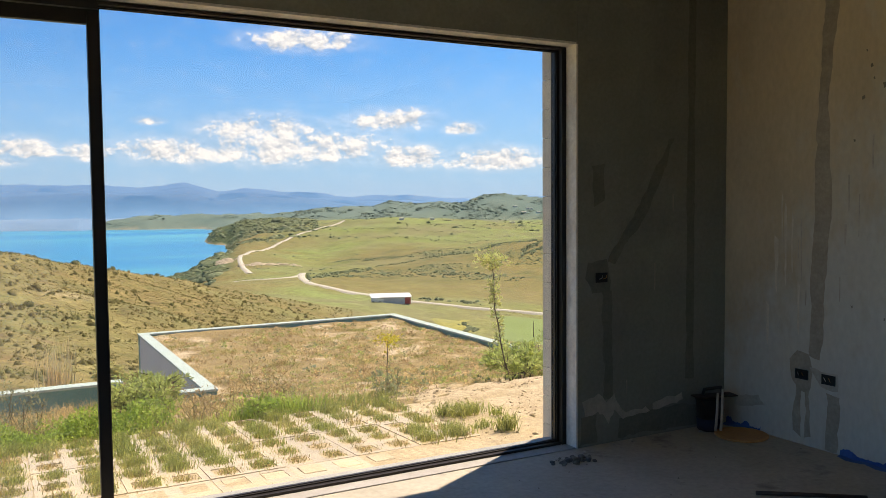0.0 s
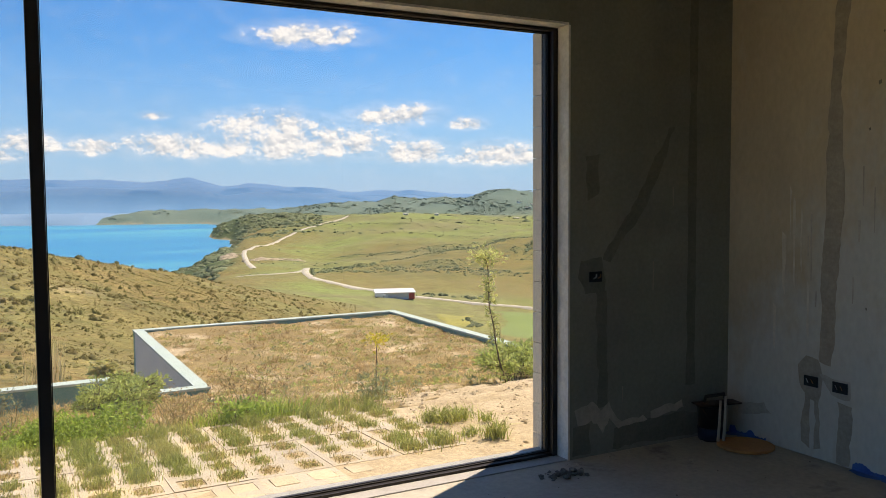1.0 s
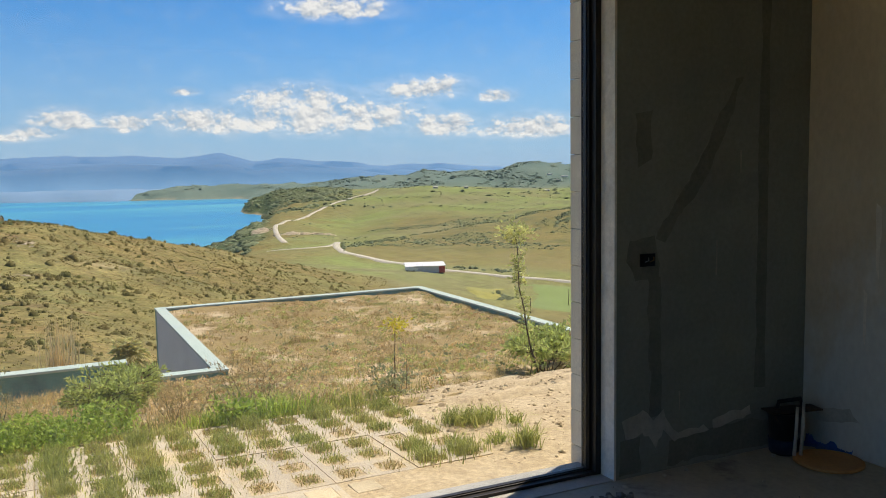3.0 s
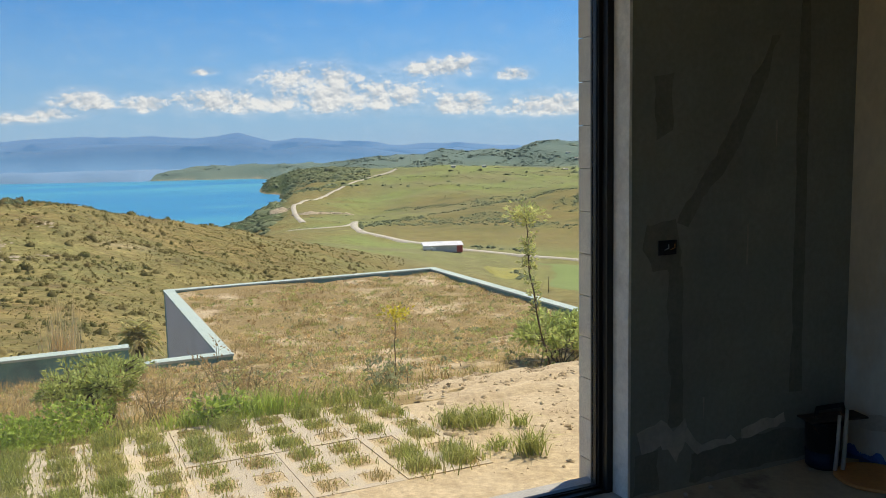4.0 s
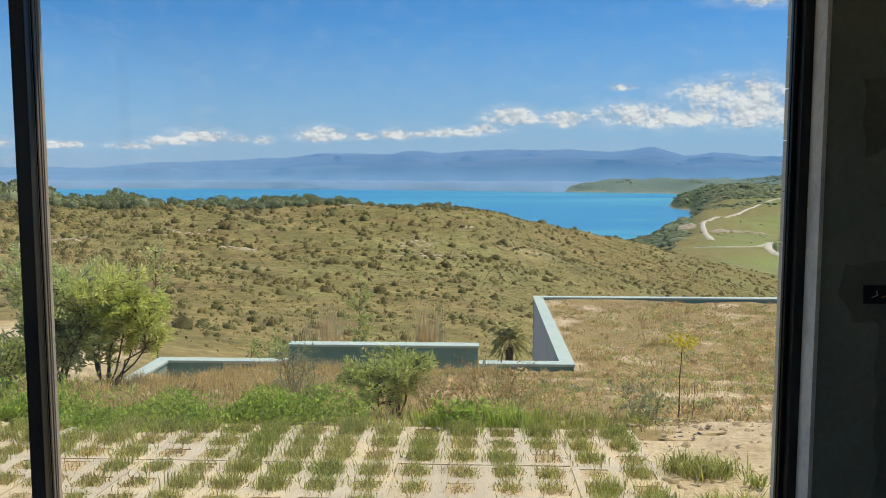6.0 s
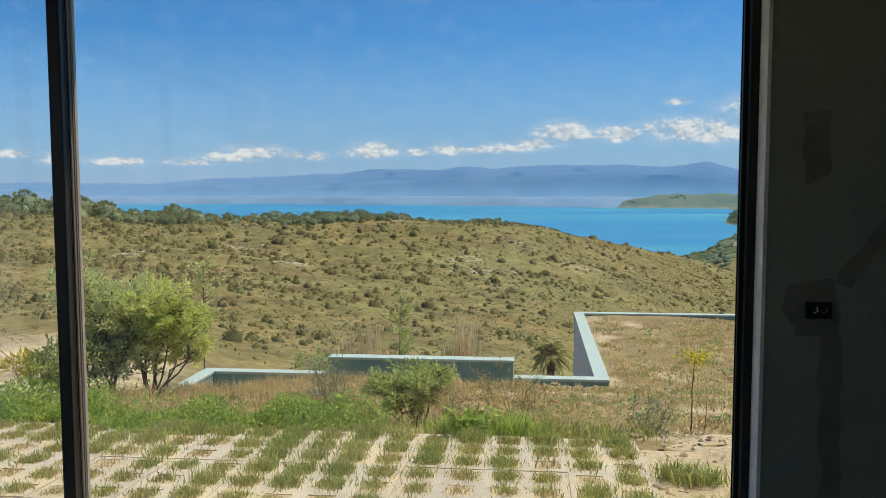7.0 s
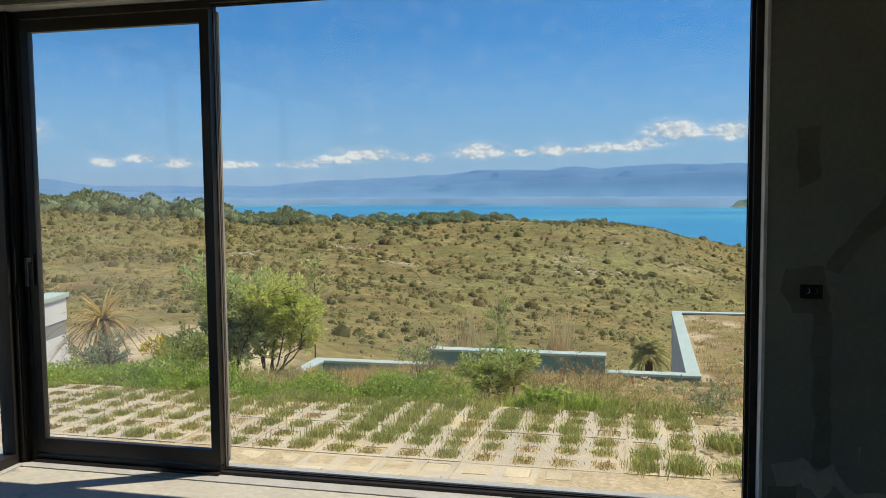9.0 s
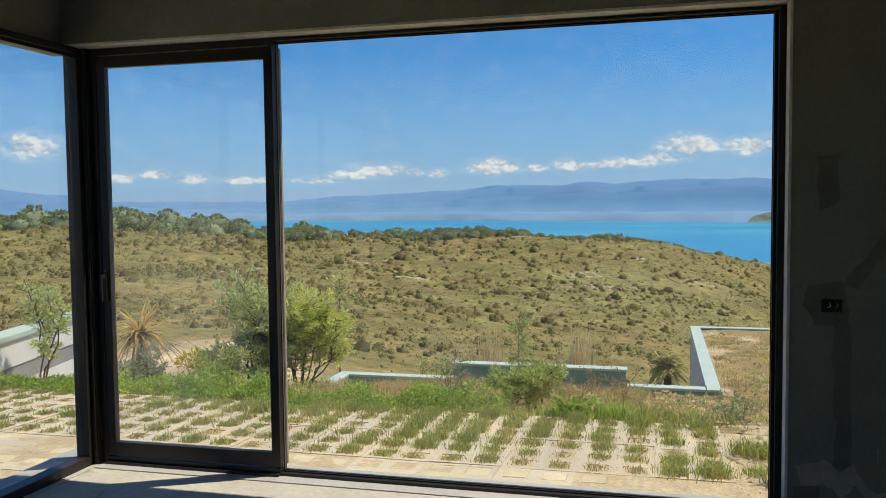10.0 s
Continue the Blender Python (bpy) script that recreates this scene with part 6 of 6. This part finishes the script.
def palm(name, label, at, trunk, radius, fronds, leaf, seed, thick=0.12, droop=0.7, blade=0.02, sword=False, dry=None):
    """A small palm: ringed trunk and arching fronds with many narrow leaflets (or sword leaves)."""
    rng = np.random.RandomState(seed)
    t = thing(name, label, "palm", at)
    bm = bmesh.new()
    prof = []
    for i in range(15):
        z = -0.1 + (trunk + 0.1) * i / 14
        prof.append((thick * (1.0 + 0.14 * (i % 2)) * (1 - 0.12 * i / 14), z))
    lathe(bm, prof, 12)
    part("trunk", bm, M["bark"], t)
    for k in range(fronds):
        a, up = rng.uniform(0, 2 * math.pi), rng.uniform(-0.35, 1.25)
        u = np.linspace(0, 1, 9)
        L = radius * rng.uniform(0.75, 1.1)
        line = np.stack([np.cos(a) * u * L * math.cos(up * 0.9), np.sin(a) * u * L * math.cos(up * 0.9), trunk + u * L * math.sin(up) - droop * L * u ** 2.2 * math.cos(up)], 1)
        m = dry if dry and up < 0.35 else leaf
        if sword:
            side = np.array([-math.sin(a), math.cos(a), 0]) * blade
            w = np.array([0.5, 1, 1, 0.9, 0.8, 0.65, 0.5, 0.3, 0.05])[:, None]
            v = np.concatenate([line - side * w, line + np.array([0, 0, -0.3 * blade]), line + side * w])
            f = [(r * 9 + i, r * 9 + i + 1, (r + 1) * 9 + i + 1, (r + 1) * 9 + i) for r in range(2) for i in range(8)]
            part("frond", mesh_from("frond", v, f, m), None, t)
        else:
            n = 34
            idx = np.repeat(np.linspace(0.22, 1, n // 2), 2) * 8
            i = np.minimum(idx.astype(int), 7)
            p = line[i] + (line[i + 1] - line[i]) * (idx - i)[:, None]
            sgn = np.tile([1, -1], n // 2)[:, None]
            side = np.array([-math.sin(a), math.cos(a), 0]) * sgn
            d = side * 0.8 + (line[i + 1] - line[i]) / L * 6 + rng.normal(size=(n, 3)) * 0.12 + np.array([0, 0, -0.25])
            part("frond", leaf_mesh("frond", p, d, radius * 0.45 * rng.uniform(0.7, 1.1, n), np.full(n, blade), m, rng), None, t)
    return t


def stuff_blades(name, label, x, y, height, width, material, rng, lean=0.5, lift=0.0, z=None):
    z = ground_z(x, y) + lift - 0.01 if z is None else z
    v, f = blades(rng, np.stack([x, y, z], 1), height, width, lean)
    tagged(new(name, mesh_from(name, v, f, material)), label, "grass", kind="stuff")


def build_grass():
    rng = np.random.RandomState(17)
    # tufts in the cells of the paving
    for pick, mat_name, label in ((0, "grass", "green grass tufts growing in the paving cells"), (1, "straw", "yellowed grass in the paving cells")):
        X, Y, H = [], [], []
        r2 = np.random.RandomState(29)
        for cx, cy in GRASS_CELLS:
            lush = float(np.clip(np.interp(cy, (0.9, 2.2), (0.36, 0.85)) * np.interp(cx, (-6.5, -2.8), (0.35, 1.0)) + 0.22 * waves(np.array(cx), np.array(cy), 0.9, 81) + 0.26 * r2.normal(), 0.06, 1.25))
            n = int((370 if pick == 0 else 170) * (lush if pick == 0 else max(0.3, 1.15 - 0.75 * lush)))
            wide = 0.026 + 0.020 * lush
            off = r2.normal(size=2) * 0.012                     # each tuft sits a little off the middle of its cell
            X.append(cx + off[0] + r2.normal(size=n) * wide + r2.uniform(-0.03, 0.03, n))
            Y.append(cy + off[1] + r2.normal(size=n) * wide * 1.4 + r2.uniform(-0.03, 0.03, n))
            H.append(r2.uniform(0.3, 1.0, n) ** 0.8 * (0.038 + 0.068 * lush) * r2.uniform(0.75, 1.25) * (1 if pick == 0 else 0.75))
        X, Y, H = np.concatenate(X), np.concatenate(Y), np.concatenate(H)
        stuff_blades("paving_grass", label, X, Y, H, rng.uniform(0.004, 0.008, len(X)), M[mat_name], rng, lean=1.05)
    # tufts on the sand
    for cx, cy, sx, sy, n, h in ((0.10, 1.62, 0.15, 0.09, 360, 0.155), (-0.05, 1.70, 0.07, 0.06, 120, 0.16), (0.10, 0.98, 0.06, 0.06, 170, 0.19), (-0.02, 1.14, 0.08, 0.05, 90, 0.10), (0.30, 1.45, 0.05, 0.04, 60, 0.12)):
        x, y = cx + rng.normal(size=n) * sx * 0.6, cy + rng.normal(size=n) * sy * 0.6
        stuff_blades("grass_tuft", "coarse green grass tuft on bare sand", x, y, rng.uniform(0.4, 1.0, n) * h, rng.uniform(0.005, 0.009, n), M["grass"], rng, lean=1.5, lift=0.02)
    # dry meadow over the slope and the planted roof
    def meadow(n, area, thin=None):
        x0, x1, y0, y1 = area
        k = n // 16                                        # blades stand in tufts
        cx, cy = rng.uniform(x0, x1, k), y0 + (y1 - y0) * rng.uniform(0, 1, k) ** 0.8
        x, y = (np.repeat(c, 16) + rng.normal(size=k * 16) * 0.055 for c in (cx, cy))
        n = k * 16
        ok = np.ones(n, bool) if thin is None else rng.uniform(0, 1, n) < thin(x, y)
        wall = (y > 11.78) & (x < 0.66)
        tongue = (x > -0.1) & (y < 2.60 + 0.95 * smooth(x, -0.1, 1.6))
        ok &= ~wall & ~tongue
        return x[ok], y[ok]
    bare = lambda x, y: np.clip(0.62 + 0.5 * waves(x, y, 2.6, 90) + 0.35 * waves(x, y, 0.8, 91) - 0.95 * smooth(y, 15.0, 17.5) * smooth(waves(x, y, 3.0, 94), -0.7, 0.5), 0.03, 1)  # noqa: E731
    x, y = meadow(100000, (-7.0, 8.0, 2.7, 19.9), bare)
    stuff_blades("dry_meadow", "dry straw-coloured meadow grass on the slope", x, y, rng.uniform(0.04, 0.16, len(x)) * (0.7 + 0.3 * waves(x, y, 1.5, 95).clip(-1, 1)), rng.uniform(0.005, 0.011, len(x)), M["straw"], rng, lean=1.1)
    red = lambda x, y: np.clip(0.9 * waves(x, y, 1.5, 92), 0, 1) * (0.35 + 0.65 * smooth(x, -1.5, 1.0))  # noqa: E731
    x, y = meadow(52000, (-7.0, 8.0, 3.2, 19.9), red)
    stuff_blades("russet_meadow", "russet seeding grass in the dry meadow", x, y, rng.uniform(0.04, 0.17, len(x)), rng.uniform(0.005, 0.011, len(x)), M["rust"], rng, lean=1.1)
    grn = lambda x, y: np.clip(0.9 * waves(x, y, 1.2, 93) + 0.12 + 0.12 * smooth(-y, -4.2, -3.0) + 0.25 * smooth(x, 4, 7), 0, 1)  # noqa: E731
    x, y = meadow(90000, (-7.0, 8.0, 2.65, 19.0), grn)
    stuff_blades("green_meadow", "green grass mixed into the dry meadow", x, y, rng.uniform(0.04, 0.12, len(x)), rng.uniform(0.005, 0.010, len(x)), M["grass"], rng, lean=1.3)
    # tall bleached grass between the green strip and the garden wall
    n = 2600
    cx, cy = rng.uniform(-6.9, -0.6, n), 3.35 + 8.0 * rng.uniform(0, 1, n) ** 0.8
    k = rng.uniform(0, 1, n) < np.clip(0.55 + 0.5 * waves(cx, cy, 1.3, 89), 0.05, 1) * (1 - smooth(cx, -1.6, -0.4))
    x, y = (np.repeat(c[k], 9) + rng.normal(size=k.sum() * 9) * 0.05 for c in (cx, cy))
    stuff_blades("tall_straw", "tall bleached straw grass on the slope", x, y, rng.uniform(0.10, 0.30, len(x)), rng.uniform(0.004, 0.009, len(x)), M["straw_tall"], rng, lean=0.8)
    # low dark weeds scattered through the meadow
    n = 11000
    x, y = rng.uniform(-6.8, 7.8, n), 3.0 + 16.5 * rng.uniform(0, 1, n) ** 0.8
    thin = rng.uniform(0, 1, n) < bare(x, y) + 0.1
    x, y = x[thin], y[thin]
    k = ~((y > 11.6) & (x < 0.8)) & ~((x > -0.2) & (y < 4.2))
    x, y = x[k], y[k]
    for m, picks, label in (("pale_leaf", (0,), "dull green weeds scattered through the dry meadow"), ("shrub_leaf", (1, 3), "fresh green weeds scattered through the dry meadow"), ("rust", (2,), "withered brown weeds scattered through the dry meadow"), ("reed", (4, 5, 6), "pale bleached grass clumps in the dry meadow")):
        q = np.isin(np.arange(len(x)) % 7, picks)
        me = bush_cloud("meadow_weeds", x[q], y[q], ground_z(x[q], y[q]), rng.gamma(2.0, 0.016, q.sum()) + 0.025, 1.15, 16, M[m], rng, leaf=0.36)
        tagged(new("meadow_weeds", me), label, "weeds", kind="stuff")
    # drive side
    n = 22000
    x, y = rng.uniform(-12.5, -6.8, n), rng.uniform(2.3, 6.6, n)
    k = rng.uniform(0, 1, n) < np.clip(1.0 - 0.24 * (y - 2.3), 0.0, 1)
    stuff_blades("green_verge", "green grass verge beside the drive", x[k], y[k], rng.uniform(0.05, 0.22, k.sum()), rng.uniform(0.005, 0.010, k.sum()), M["grass"], rng, lean=1.0)
    # broad-leaved green strip along the paving
    n = 62000
    x = rng.uniform(-10.5, -1.9, n)
    y = 2.42 + rng.gamma(2.0, 0.22, n) + 0.12 * waves(x, x * 0, 1.4, 96)
    k = (y < 3.45) & (rng.uniform(0, 1, n) < np.clip(0.85 + 0.6 * waves(x, y, 1.1, 97) - 0.9 * smooth(x, -2.6, -1.9), 0, 1))
    x, y = x[k], y[k]
    n = len(x)
    mound = np.clip(0.19 + 0.13 * waves(x, y, 0.7, 98), 0.03, 0.40) * smooth(y, 2.35, 2.75) * np.interp(x, (-7.0, -4.6), (0.45, 1.0))
    z = ground_z(x, y) + rng.uniform(0.15, 1.0, n) * mound
    way = rng.normal(size=(n, 3)) + np.array([0, 0, 0.7])
    me = leaf_mesh("ground_cover", np.stack([x, y, z], 1), way, rng.uniform(0.024, 0.048, n), rng.uniform(0.012, 0.023, n), M["clover"], rng)
    tagged(new("ground_cover", me), "dense bright green ground cover edging the paving", "ground cover", kind="stuff")
    n = 9000
    x = rng.uniform(-7.5, 0.1, n)
    y = 2.36 + rng.gamma(2.0, 0.26, n)
    k = (y < 3.8) & (rng.uniform(0, 1, n) < np.clip(0.25 + 0.6 * waves(x, y, 0.7, 99), 0.03, 1))
    stuff_blades("edge_grass", "long green grass along the edge of the paving", x[k], y[k], rng.uniform(0.03, 0.11, k.sum()), rng.uniform(0.005, 0.010, k.sum()), M["grass"], rng, lean=1.0)
    # clumps of taller weeds along the edge
    for cx, cy, s, n, h, m in ((-0.95, 2.75, 0.22, 420, 0.28, "clover"), (-1.45, 2.7, 0.16, 200, 0.2, "clover"), (-0.45, 2.75, 0.2, 220, 0.2, "grass"), (-0.10, 2.85, 0.18, 160, 0.18, "grass"), (-0.7, 3.0, 0.3, 200, 0.3, "straw"), (-1.9, 3.1, 0.3, 160, 0.2, "straw"), (-2.6, 3.3, 0.25, 420, 0.3, "straw"), (-4.2, 4.6, 0.5, 700, 0.32, "straw"), (-5.4, 5.0, 0.5, 600, 0.3, "straw"), (-3.1, 5.6, 0.5, 700, 0.34, "straw")):
        x, y = cx + rng.normal(size=n) * s * 0.6, cy + rng.normal(size=n) * s * 0.45
        stuff_blades("weed_clump", "tall grassy weed clump by the paving" if m != "straw" else "tall dry grass clump on the slope", x, y, rng.uniform(0.35, 1.0, n) * h, rng.uniform(0.006, 0.012, n), M[m], rng, lean=1.2)
    # reeds behind the raised wall
    for cx, cy, n, z0, h in ((-4.15, 13.3, 130, -3.2, 2.15), (-2.2, 13.3, 170, -3.2, 2.3), (-4.7, 14.0, 60, -3.2, 1.9)):
        x, y = cx + rng.normal(size=n) * 0.15, cy + rng.normal(size=n) * 0.12
        stuff_blades("reeds", "pale dry reed stems behind the garden wall", x, y, rng.uniform(0.6, 1.05, n) * h, rng.uniform(0.018, 0.032, n), M["reed"], rng, lean=0.12, z=np.full(n, z0))


def gz(x, y, dz=0.0):
    return (x, y, float(ground_z(x, y)) + dz)


def build_plants():
    bush("oleander", "tall grey-green oleander bush with many stems", "shrub", gz(-6.38, 7.04), 1.85, 0.68, M["oleander"], M["bark"], 101, stems=9, twigs=46, per=24, length=0.088, width=0.024, low=0.36, start=0.5, twig=0.8, group="oleanders")
    bush("oleander", "tall yellow-green sunlit oleander bush", "shrub", gz(-5.93, 7.40), 1.64, 0.74, M["oleander_sun"], M["bark"], 102, stems=10, twigs=48, per=26, length=0.085, width=0.024, lean=(0.15, 0.0), low=0.40, start=0.5, twig=0.75, group="oleanders")
    bush("oleander", "slender young oleander beside the drive", "shrub", (-9.22, 5.8, -0.98), 1.85, 0.30, M["oleander"], M["bark"], 103, stems=4, twigs=26, per=18, length=0.09, width=0.022, low=0.25, group="oleanders")
    bush("shrub", "small rounded green oleander shrub on the slope", "shrub", gz(-1.92, 4.4), 0.60, 0.40, M["shrub_leaf"], M["bark"], 104, stems=9, twigs=40, per=26, length=0.055, width=0.016, low=0.72, start=0.4, flat=0.75, stem_r=0.013)
    bush("shrub", "leggy green shrub with bare lower stems", "shrub", gz(2.62, 4.55), 0.50, 0.50, M["shrub_leaf"], M["bark"], 105, stems=10, twigs=18, per=16, length=0.07, width=0.026, low=0.72, flat=0.6, stem_r=0.007)
    bush("shrub", "low green shrub behind bare stems", "shrub", gz(3.0, 4.95), 0.32, 0.34, M["shrub_leaf"], M["bark"], 115, stems=7, twigs=12, per=12, length=0.06, width=0.024, low=0.3, stem_r=0.006)
    bush("shrub", "grey-green silvery shrub beside the verge", "shrub", gz(-7.45, 5.5), 0.55, 0.46, M["grey_leaf"], M["bark"], 106, stems=8, twigs=16, per=18, length=0.06, width=0.017, low=0.2, stem_r=0.007)
    bush("shrub", "dense dark green shrub beside the verge", "shrub", gz(-6.66, 6.45), 0.66, 0.42, M["shrub_leaf"], M["bark"], 107, stems=8, twigs=16, per=18, length=0.075, width=0.022, low=0.2, stem_r=0.008)
    bush("shrub", "yellow-leaved variegated shrub beside the drive", "shrub", gz(-7.52, 7.2), 0.60, 0.26, M["yellow_leaf"], M["bark"], 108, stems=4, twigs=6, per=8, length=0.13, width=0.045, low=0.55, stem_r=0.009)
    bush("shrub", "thin weedy shrub with sparse leaves", "shrub", gz(-3.25, 6.2), 0.72, 0.30, M["pale_leaf"], M["stalk"], 109, stems=7, twigs=6, per=8, length=0.04, width=0.016, low=0.3, stem_r=0.005, group="weedy stems")
    bush("shrub", "thin weedy shrub with sparse leaves", "shrub", gz(-3.0, 5.4), 0.62, 0.26, M["pale_leaf"], M["stalk"], 110, stems=6, twigs=6, per=8, length=0.04, width=0.016, low=0.3, stem_r=0.005, group="weedy stems")
    bush("shrub", "pale-leaved weed with small white flowers", "shrub", gz(0.02, 2.95), 0.30, 0.26, M["pale_leaf"], M["stalk"], 111, stems=7, twigs=7, per=8, length=0.035, width=0.02, low=0.2, stem_r=0.004)
    bush("shrub", "large-leaved green weed at the edge of the paving", "shrub", gz(-1.30, 2.62), 0.18, 0.20, M["clover"], M["stalk"], 112, stems=6, twigs=5, per=6, length=0.06, width=0.035, low=0.2, stem_r=0.004)
    bush("shrub", "reddish dry weed on the slope", "shrub", gz(-0.95, 3.4), 0.50, 0.40, M["rust"], M["stalk"], 113, stems=9, twigs=7, per=8, length=0.035, width=0.012, low=0.3, stem_r=0.004, group="dry weeds")
    bush("shrub", "reddish dry weed on the slope", "shrub", gz(-1.5, 3.9), 0.45, 0.40, M["rust"], M["stalk"], 114, stems=9, twigs=7, per=8, length=0.035, width=0.012, low=0.3, stem_r=0.004, group="dry weeds")
    bush("shrub", "dark evergreen shrub below the garden wall", "shrub", (-5.9, 15.5, -4.2), 1.95, 0.7, M["shrub_leaf"], M["bark"], 116, stems=7, twigs=16, per=14, length=0.12, width=0.05, low=0.3)
    sapling("sapling", "thin sapling with a tuft of yellow leaves", gz(0.50, 4.0), (0.02, 0, 0.72), M["yellow_leaf"], 121, per=6, length=0.042, width=0.026, start=0.8, stem=0.007, top=120, clump=0.048)
    sapling("sapling", "dry twig stake beside a sapling", gz(0.60, 3.98), (0.03, 0.02, 0.40), M["rust"], 122, per=10, length=0.03, width=0.012, start=0.6, stem=0.004)
    sapling("sapling", "tall leaning sapling with small pale green leaves", gz(2.32, 4.25), (-0.31, 0.0, 1.60), M["pale_green"], 123, per=420, length=0.052, width=0.026, start=0.22, stem=0.010, twigs=60, twig=0.075, top=240, clump=0.07)
    sapling("sapling", "thin prop stick leaning on a sapling", gz(2.12, 4.2), (0.1, 0.03, 0.45), M["straw"], 124, per=4, length=0.02, width=0.008, stem=0.006)
    sapling("young_tree", "slender pale young tree below the garden wall", (-3.9, 16.0, -4.6), (0.0, 0, 3.4), M["pale_green"], 125, per=900, length=0.09, width=0.04, start=0.6, stem=0.012, twigs=34, twig=0.36, category="tree")
    sapling("young_tree", "slender pale young tree beyond the drive wall", (-7.42, 12.8, -2.9), (0.05, 0, 2.9), M["pale_green"], 126, per=360, length=0.10, width=0.045, start=0.72, stem=0.020, twigs=26, twig=0.30, category="tree")
    sapling("young_tree", "leaning pale young tree on the hillside", (-12.6, 17.5, -3.2), (0.35, 0, 2.4), M["pale_green"], 127, per=260, length=0.10, width=0.045, start=0.7, stem=0.022, twigs=20, twig=0.3, category="tree")
    palm("palm", "small fan palm below the planted roof", (-0.28, 21.8, -5.4), 1.85, 0.62, 30, M["palm_leaf"], 131, thick=0.12, droop=0.6, blade=0.06)
    palm("palm", "half-dry sword-leaved palm beside the drive", (-8.15, 6.6, -1.45), 1.12, 0.74, 84, M["dry_palm"], 132, thick=0.10, droop=0.6, blade=0.024, sword=True, dry=M["dead_palm"])


build_room_things(WALL_N)
build_grass()
build_plants()
build_far_things()
